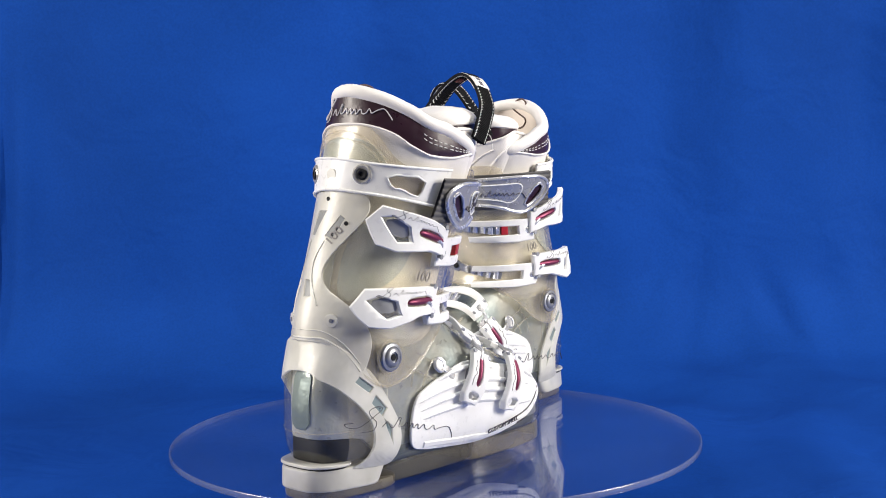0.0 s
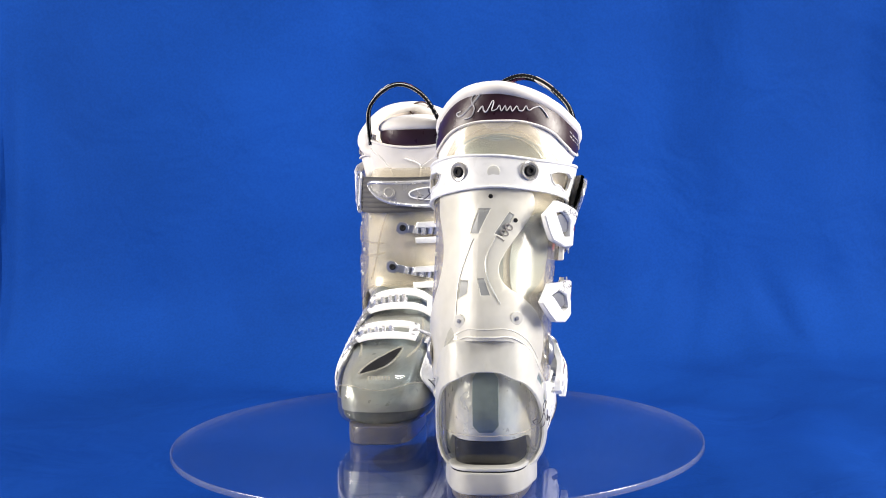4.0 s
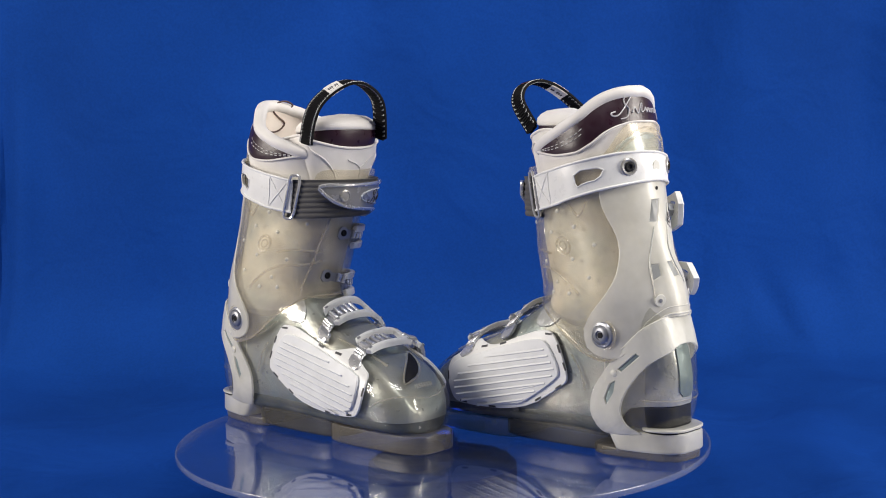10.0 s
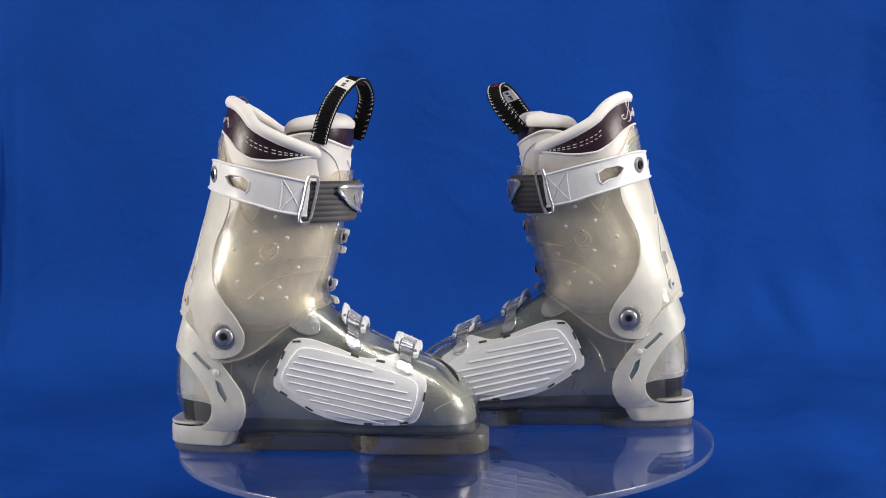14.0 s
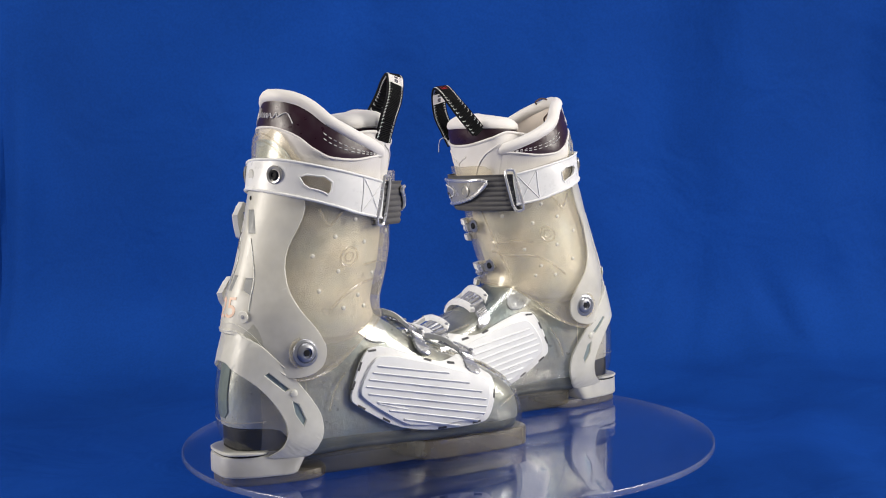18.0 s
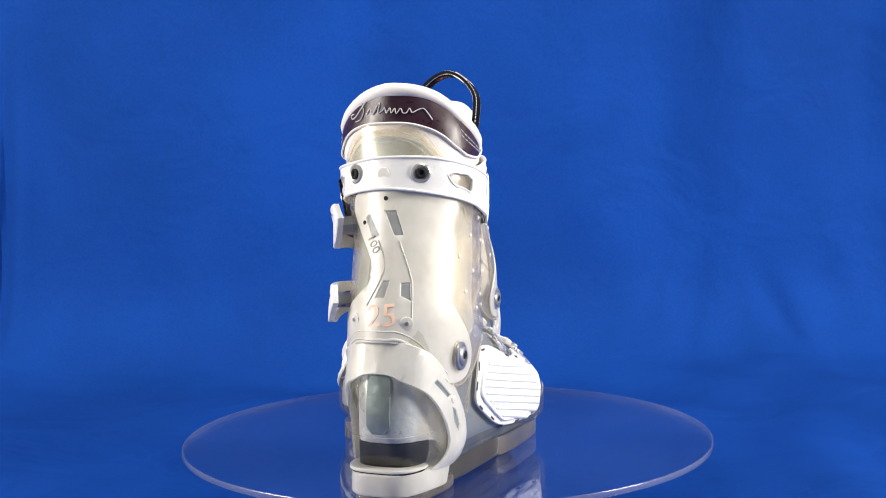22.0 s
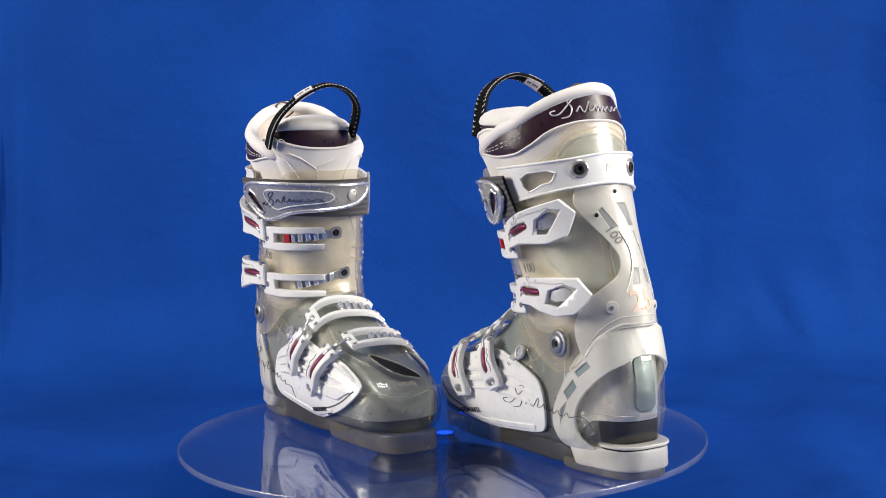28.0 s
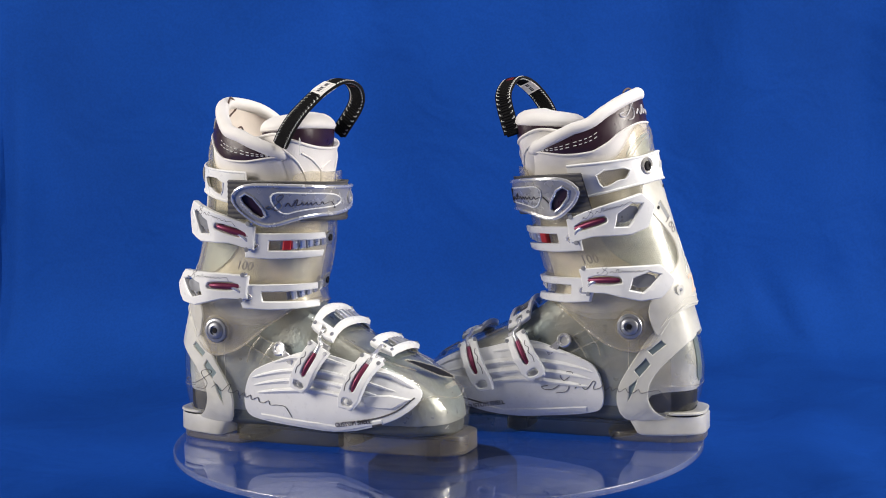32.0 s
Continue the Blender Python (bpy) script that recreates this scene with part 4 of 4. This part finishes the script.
        knob("rivet_core", cuff_b(b, z, 6.0), normal_at(cuff_b, b, z), [(0.1, 0), (4.6, 0), (4.4, 1.4), (3.4, 2.0), (2.2, 1.8), (1.6, 0.8), (0.1, 0.8)], M_BLACK, rv, "black rivet core", 20)
    knob("hole", cuff_b(0.5, 266, 5.4), normal_at(cuff_b, 0.5, 266), [(0.1, 0), (5.4, 0), (5.2, 0.5), (0.1, 0.6)], M_MILK, strap, "clear stud in the strap", 20)
    x0, x1 = -104, -124
    for pts in ([(x0, 262), (x0, 232)], [(x1, 257), (x1, 228)], [(x0, 262), (x1, 228)], [(x1, 257), (x0, 232)]):
        part("stitching", line(cuff_b, pts, 5.6, 0.6, 5, 6), M_WHITE, strap)

    # grey elastic, its metal loop and the silver cover
    def belly(a, z, off):
        return cuff_s(a, z, off + 8.0 + 5.0 * math.exp(-((a + 4) / 40) ** 2) + 0.10 * max(0, a - 50) - (0.20 * max(0, -30 - a)))
    rows = []
    for k in range(58):
        w = k / 57
        rows.append([P(belly(a, 219.5 + w * (37.5 - 0.02 * a) + 0.045 * max(a, 0), 0.9 * abs(math.sin(w * math.pi * 7.5)))) for a in range(-62, 105, 4)])
    back_rows = [[P(belly(a, 219.5 + w * 37 + 0.045 * max(a, 0), -1.8)) for a in range(-62, 105, 4)] for w in (1.0, 0.0)]
    bm = loft(rows + back_rows + rows[:1], closed=False)
    elastic = part("elastic", bm, M_GREY, boot, "ribbed grey elastic band across the front", 60)
    part("loop_ring", tube([P(cuff_s(a, z, 6.2)) for a, z in chaikin([(-54, 221), (-54, 240), (-54, 261), (-59, 263), (-64, 262), (-64, 240), (-64, 222), (-59, 219)], 1)], 0.0015, 8, True), M_CHROME, elastic, "bright metal loop")
    cov = chaikin([(99, 241), (90, 256), (58, 255), (20, 252), (-12, 251), (-40, 253), (-30, 241), (-16, 231), (8, 227), (38, 226), (60, 217), (74, 219)], 2)
    hole = chaikin([(91, 243), (82, 250), (66, 228), (72, 223)], 1)
    cover = part("strap_cover", sheet(cov, on(belly), 1.4, 3.6, 5, holes=[hole], bev=0.7), M_COVER, elastic, "silver plastic strap cover")
    part("cover_rim", tube([P(belly(a, z, 3.3)) for a, z in cov], 0.0019, 8, True), M_CHROME, cover, "bright silver rim")
    inset = chaikin([(68, 249), (42, 247), (14, 246), (2, 241), (8, 234), (40, 232), (56, 226)], 2)
    part("cover_panel", sheet(inset, on(belly), 3.5, 4.2, 5, bev=0.3), M_PANEL, cover, "shiny silver panel")
    part("panel_rim", tube([P(belly(a, z, 4.0)) for a, z in inset], 0.0008, 6, True), M_WHITE, cover)
    part("opening_rim", tube([P(belly(a, z, 3.5)) for a, z in hole], 0.0014, 8, True), M_CHROME, cover)
    part("cover_opening", sheet(hole, on(belly), 1.2, 1.7, 6, bev=0.1), M_PURPLE, cover, "dark plum opening")
    flourish("script_mark", belly, (40, 238), (1, 0.02, -s), 56, 34, 4.3, 0.95, cover, M_INK)
    at = belly(-14, 241, 3.4)
    knob("cover_button", at, normal_at(belly, -14, 241), [(0.1, 0), (6.4, 0), (6.2, 1.2), (4.6, 1.5), (4.2, 1.0), (0.1, 1.1)], M_COVER, cover, n=24)

    # liner: wall, plum band, collar roll, front flap, tongue
    lp = [math.pi * (k - 60) / 60 for k in range(120)]

    def wall_row(w, off, drop=0.0):
        return [P(liner(a, 246 + (rim_at(a) - drop - 246) * w, off)) for a in lp]
    bm = loft([wall_row(0, 0)] + [wall_row(w / 10, 0, 4) for w in range(1, 11)] + [wall_row(1, -2, 1), wall_row(1, -5, 3)] + [wall_row(w / 10, -5.8, 4) for w in range(9, 0, -1)] + [wall_row(0, -9)], caps=False)
    wall = part("liner", bm, M_LEATHER, boot, "white padded liner")
    # added black cap in place of the boot's shaded depth
    part("liner_depth_cap", loft([[P(liner(a, z, -9)) for a in lp] for z in (247, 250)]), M_BLACK, boot)
    rear = [a for a in [math.radians(x) for x in range(34, 328, 3)]]

    def band_pt(a, w, off):
        u = liner(a, 300)[0]
        z0, z1 = plum_low(u), max(rim_at(a) - 8, plum_low(u) + 1)
        return P(liner(a, z0 + (z1 - z0) * w, off))
    bm = loft([[band_pt(a, 0, -1) for a in rear]] + [[band_pt(a, w / 8, 1.0) for a in rear] for w in range(9)] + [[band_pt(a, 1, -1) for a in rear]], closed=False)
    band = part("plum_band", bm, M_PURPLE, wall, "dark plum band under the collar")
    part("piping", tube([band_pt(a, -0.02, 1.4) for a in rear], 0.0011, 6), M_LEATHER, band, "white piping")
    part("collar_roll", tube([P(liner(a, rim_at(a) - 5.2, -2.4)) for a in rear], [0.002 + 0.0044 * min(1, k / 5, (len(rear) - 1 - k) / 5) for k in range(len(rear))], 14), M_LEATHER, wall, "white padded collar")
    for side in (1, -1):
        bm = bmesh.new()
        for row_w in (0.34, 0.50):
            for k in range(12):
                a0 = side * math.radians(112 - 4.6 * k)
                w = row_w + 0.12 - 0.02 * k
                tube([band_pt(a0, w, 1.25), band_pt(a0 - side * math.radians(2.6), w - 0.012, 1.25)], 0.00042, 5, bm=bm)
        part("stitching", bm, M_THREAD, band)
        part("seam", tube(spline([P(liner(side * 1.9, rim_at(side * 1.9) + dz, o)) for dz, o in ((-12, 0.6), (-8, 1.8), (-5, 2.9), (-1, 1.6), (0.2, -2.0), (-2, -6.2), (-6, -7.8))], 4), 0.0005, 5), M_GREY, wall)

    def back_band(x, z, off):
        return liner(math.pi - x / 62.0, z, off + 1.0)
    part("back_panel", sheet(chaikin([(-46, 256), (46, 256), (44, 276), (30, 292), (0, 299), (-30, 292), (-44, 276)], 2), on(back_band), -0.6, 0.3, 5, bev=0.2), M_TEAL, wall, "cool grey panel behind the clear arch")
    flourish("script_mark", back_band, (2, 319), (1, 0.0, s), 90, 52, 0.5, 1.15, band, M_SILVERINK)

    def inner_back(x, z, off):
        return liner(math.pi - x / 62.0, z, -5.6 - off)
    inside = part("liner_inside", loft([[P(liner(a, 250 + (rim_at(a) - 258) * w / 10, -6.2)) for a in rear] for w in range(11)], closed=False), M_INSIDE, wall, "pale pink-beige inside of the liner")
    part("script_mark", line(inner_back, [(6 - 1.15 * x, 302 + (z - 297) * 1.08) for x, z in ((-10, 323), (-20, 328), (-10, 332), (6, 330), (12, 323), (2, 317), (-8, 311), (-2, 304), (10, 302), (22, 306), (24, 300), (14, 297))], 1.2, 0.95), M_BROWN, inside)
    fa = [math.radians(x) for x in range(-104, 105, 4)]

    def flap_pt(a, w, off):
        """The front flap: outside the wall in front, inside it at the sides."""
        k = min(max((abs(a) - 0.65) / 0.6, 0), 1)
        k = k * k * (3 - 2 * k)
        o = (1.0 + 5.5 * w) * (1 - k) - 11.0 * k
        return liner(a, 246 + (flap_top(liner(a, 300, o)[0]) - 246) * w, o + off)
    bm = loft([[P(flap_pt(a, w, o)) for a in fa] for w, o in [(k / 9, 0) for k in range(10)] + [(1.012, -1.6), (1.0, -3.2)] + [(k / 9, -3.4) for k in range(8, -1, -1)]], closed=False)
    flap = part("liner_flap", bm, M_LEATHER, wall, "white padded front flap")
    part("piping", tube([P(flap_pt(a, 0.985, 0.2)) for a in fa], 0.0015, 8), M_LEATHER, flap)
    for pts in ([(-0.30, 248), (-0.34, 262), (-0.52, 276), (-0.8, 284)], [(0.45, 248), (0.50, 262), (0.66, 276), (0.95, 284)], [(0.10, 248), (0.12, 268), (-0.10, 278)], [(0.12, 268), (0.32, 278), (0.52, 282)]):
        part("seam", line(lambda a, b, off: flap_pt(a, (b - 246) / 46, off), pts, 0.2, 0.9), M_LEATHER, flap)

    for pts in [[(0.55, 0.99, 1), (0.62, 1.06, 6), (0.66, 0.98, 12), (0.67, 0.72, 15)]] if s > 0 else []:
        part("loose_thread", tube([P(q) for q in spline([flap_pt(a, w, o) for a, w, o in pts], 7)], 0.00035, 5), M_THREAD, flap)

    def tongue(a, z, k):
        return (82 + 31 * k * spow(math.cos(a), 0.8), 22 + 40.5 * k * spow(math.sin(a), 0.8) + 0.1 * (33 * k * math.cos(a)), z)
    tr = [2 * math.pi * k / 48 for k in range(48)]
    tng = part("tongue", loft([[P(tongue(a, z, k)) for a in tr] for z, k in ((262, 0.50), (280, 0.78), (292, 0.95), (300, 1.0), (307, 1.0))]), M_PURPLE, boot, "dark plum tongue front")
    part("tongue_pad", loft([[P(tongue(a, z + 2.2 * math.cos(a), k)) for a in tr] for z, k in ((305, 0.98), (306.5, 1.03), (309, 1.045), (312.5, 1.02), (316.5, 0.92), (319.5, 0.76), (321, 0.5), (321.5, 0.2))]), M_LEATHER, tng, "white padded tongue top")

    # pull loop
    pts = spline([(90, 72, 292), (99, 71, 308), (110, 65, 324), (122, 47, 342), (131, 26, 351), (135, 6, 346), (129, -8, 330), (108, -13, 304)] if s > 0 else [(90, -28, 294), (96, -29, 314), (104, -26, 332), (113, -12, 347), (121, 6, 354), (125, 24, 349), (125, 40, 333), (112, 55, 300)], 7)

    def ribbon(seq, w, t0, t1):
        rows = []
        for i, q in enumerate(seq):
            d = (seq[min(i + 1, len(seq) - 1)] - seq[max(i - 1, 0)]).normalized()
            wv = Vector((1, 0.1, -0.15))
            wv = (wv - d * wv.dot(d)).normalized()
            n = d.cross(wv)
            rows.append([P(q + wv * x + n * y) for x, y in ((-w, t0), (w, t0), (w, t1), (-w, t1))])
        return loft(rows)
    lp_ob = part("pull_loop", ribbon(pts, 8.0, -1.2, 1.2), M_WEB, boot, "black webbing pull loop")
    for k, x in enumerate((-6.5, 6.5)):
        bm = bmesh.new()
        for i in range(1, len(pts) - 1):
            for y in (-1.3, 1.3):
                q = pts[i]
                d = (pts[i + 1] - pts[i - 1]).normalized()
                wv = Vector((1, 0.1, -0.15))
                wv = (wv - d * wv.dot(d)).normalized()
                n = d.cross(wv)
                c = q + wv * x + n * y
                tube([P(c - d * 1.1), P(c + d * 0.5), P(c + d * 1.1 - wv * math.copysign(2.4, x))], 0.0005, 5, bm=bm)
        part("stitching", bm, M_THREAD, lp_ob)
    bm = bmesh.new()
    for i in range(0, len(pts) * 2):
        t = i / 2
        k = min(int(t), len(pts) - 2)
        q = pts[k].lerp(pts[k + 1], t - k)
        d = (pts[k + 1] - pts[k]).normalized()
        wv = Vector((1, 0.1, -0.15))
        wv = (wv - d * wv.dot(d)).normalized()
        n = d.cross(wv)
        for y in (-1.35, 1.35):
            tube([P(q + wv * -5.4 + n * y), P(q + wv * 5.4 + n * y)], 0.0009, 5, bm=bm)
    part("webbing_rib", bm, M_WEB, lp_ob)
    mid = pts[19:25]
    lab = part("sewn_label", ribbon(mid, 7.0, -2.2, 2.2), M_LEATHER, lp_ob, "white sewn label")
    for k in range(6):
        if k != 3:
            a, b = mid[0].lerp(mid[-1], 0.14 + 0.125 * k), mid[0].lerp(mid[-1], 0.14 + 0.125 * k + 0.085)
            rise = (mid[2] + mid[3]) / 2 - (mid[0] + mid[-1]) / 2
            lift = rise * (1 - abs(2 * (0.18 + 0.125 * k) - 1) ** 2)
            part("print_bar", ribbon([a + lift, b + lift], 1.6, -2.5, 2.5), M_INK, lab, "small dark print")
    red = pts[28:35]
    part("red_print", ribbon(red, 3.4, -2.0, 2.0), M_RED, lp_ob, "red print on the loop")
    return boot


# ---- the setting
def build_setting():
    prof = [(-0.9, 0.0), (-0.6, 0.0), (-0.3, 0.0), (0.0, 0.0), (0.2, 0.0), (0.32, 0.0), (0.4, 0.0), (0.48, 0.0), (0.55, 0.0), (0.6, 0.001), (0.65, 0.004)] + [(0.65 + 0.20 * math.sin(a), 0.20 - 0.20 * math.cos(a)) for a in [0.08 * k for k in range(3, 19)]] + [(0.852, 0.215 + 0.035 * k) for k in range(14)] + [(0.852, 0.75 + 0.09 * k) for k in range(14)]
    prof = [Vector((0, y, z)) for y, z in prof]
    # creases: place, lean, width, depth, height of the middle, reach up and down
    creases = [(0.425, 0.30, 0.026, 0.013, 0.11, 0.08), (0.36, 0.35, 0.032, 0.009, 0.16, 0.09), (0.565, -0.35, 0.024, 0.015, 0.10, 0.07), (0.655, -0.2, 0.034, 0.012, 0.14, 0.06), (0.29, 0.1, 0.035, 0.009, 0.10, 0.06), (0.50, 0.2, 0.030, 0.008, 0.09, 0.07), (-0.735, 0.03, 0.020, 0.026, 0.26, 0.28), (-0.70, 0.05, 0.030, -0.010, 0.30, 0.30), (-0.47, 0.1, 0.050, 0.014, 0.13, 0.09), (-0.33, -0.3, 0.030, 0.007, 0.09, 0.06), (0.50, 0.35, 0.05, -0.008, 0.60, 0.30), (0.72, 0.1, 0.04, 0.008, 0.60, 0.30)]
    rows = []
    for q in prof:
        row = []
        for k in range(281):
            x = -1.4 + 0.01 * k
            up = min(max(q.z / 0.5, 0), 1)
            fold = 0.014 * up * math.sin(x * 9 + 1.1 * math.sin(x * 4.0) + q.z * 0.6) + 0.008 * up * math.sin(x * 23 + q.z * 2.5)
            lump = 0.022 * noise.noise((x * 2.4, q.y * 3.2, q.z * 1.2)) + (0.009 + 0.007 * min(max(x / 0.5, 0), 1)) * noise.noise((x * 8 + q.y * 3, q.y * 9, q.z * 3.0))
            sink = 0.0 if q.y < 0.5 else sum(d * math.exp(-((x - x0 - lean * (q.z - zm)) / w) ** 2 - ((q.z - zm) / h) ** 2) for x0, lean, w, d, zm, h in creases)
            damp = min(max((math.hypot(x, q.y) - 0.30) / 0.16, 0), 1)
            row.append((x, q.y - fold + sink + (lump if q.z > 0.02 else 0), q.z + 0.004 + (max(lump, -0.012) + 0.014) * damp * (1 - up) - 0.3 * max(sink, 0) * (1 - up) * min(q.z / 0.03, 1)))
        rows.append(row)
    ob = part("backdrop", loft(rows, closed=False), M_CLOTH)
    tagged(ob, "plain blue cloth hung behind and spread beneath the turntable", "backdrop", kind="structure")

    def box(name, lo, hi, label, category):
        bm = bmesh.new()
        bmesh.ops.create_cube(bm, size=1.0)
        for v in bm.verts:
            v.co = Vector([(lo[k] + hi[k]) / 2 + v.co[k] * (hi[k] - lo[k]) for k in range(3)])
        tagged(part(name, bm, M_ROOM), label, category, kind="structure")

    box("floor", (-2.4, -3.2, -0.14), (2.4, 1.5, -0.04), "plain grey studio floor under the cloth", "floor")
    box("ceiling", (-2.4, -3.2, 2.6), (2.4, 1.5, 2.7), "plain grey studio ceiling", "ceiling")
    box("wall_south", (-2.4, -3.3, -0.04), (2.4, -3.2, 2.6), "plain grey studio wall", "wall")
    box("wall_north", (-2.4, 1.5, -0.04), (2.4, 1.6, 2.6), "plain grey studio wall behind the cloth", "wall")
    box("wall_east", (2.4, -3.2, -0.04), (2.5, 1.5, 2.6), "plain grey studio wall", "wall")
    box("wall_west", (-2.5, -3.2, -0.04), (-2.4, 1.5, 2.6), "plain grey studio wall", "wall")


def build_turntable():
    table = new("turntable")
    tagged(table, "turntable with a round clear acrylic disc on a cloth-covered drive", "turntable")
    R = 0.2627
    bm = lathe([(0.004, -0.005), (R - 0.0012, -0.005), (R - 0.0012, 0.0), (0.004, 0.0)], 160)
    disc = part("disc", bm, M_ACRYLIC, table, "clear acrylic disc reflecting the boots")
    bm = bmesh.new()
    n = 160
    prof = [(R - 0.0014, -0.0052), (R - 0.0004, -0.0052), (R, -0.0046), (R, -0.0004), (R - 0.0004, 0.0002), (R - 0.0014, 0.0002)]
    vs = [[bm.verts.new((r * math.cos(2 * math.pi * k / n), r * math.sin(2 * math.pi * k / n), z)) for r, z in prof] for k in range(n)]
    for k in range(n):
        for j in range(6):
            bm.faces.new((vs[k][j], vs[(k + 1) % n][j], vs[(k + 1) % n][(j + 1) % 6], vs[k][(j + 1) % 6]))
    # pale ring in place of the highlight along the disc's edge
    part("disc_edge", bm, M_RIM, disc, "pale edge painting the light caught along the rim")
    part("housing", lathe([(0.01, 0.004), (0.075, 0.004), (0.075, H - 0.030), (0.070, H - 0.025), (0.01, H - 0.025)]), M_CLOTH, table, "cloth-covered drive")
    part("hub", lathe([(0.003, H - 0.025), (0.016, H - 0.025), (0.016, H - 0.0056), (0.003, H - 0.0056)], 32), M_CLOTH, table)
    base = part("light_base", lathe([(0.003, H - 0.025), (0.010, H - 0.025), (0.010, H - 0.006), (0.003, H - 0.006)], 32), M_CLOTH, table)
    base.location = (0.003, 0.030, 0)
    ring = part("light_ring", lathe([(0.002, H - 0.0056), (0.0085, H - 0.0056), (0.0085, H - 0.0054), (0.002, H - 0.0054)], 32), M_LED, table, "glowing blue light")
    ring.location = (0.003, 0.030, 0)
    return disc


build_setting()
disc = build_turntable()
RIGHT = ski_boot(1)
LEFT = ski_boot(-1)


def spun(x, y, deg, t):
    a = radians(turn(t))
    return pose(x * math.cos(a) - y * math.sin(a), x * math.sin(a) + y * math.cos(a), H, 0, 0, deg + turn(t))


def motions():
    times = [0.5 * k for k in range(65)]
    walk(disc, [(t, spun(0.0030, -0.0055, 0, t)) for t in times])
    walk(RIGHT, [(t, spun(0.1981, -0.0152, 156.28, t)) for t in times])
    walk(LEFT, [(t, spun(-0.1974, 0.0239, -22.04, t)) for t in times])


motions()
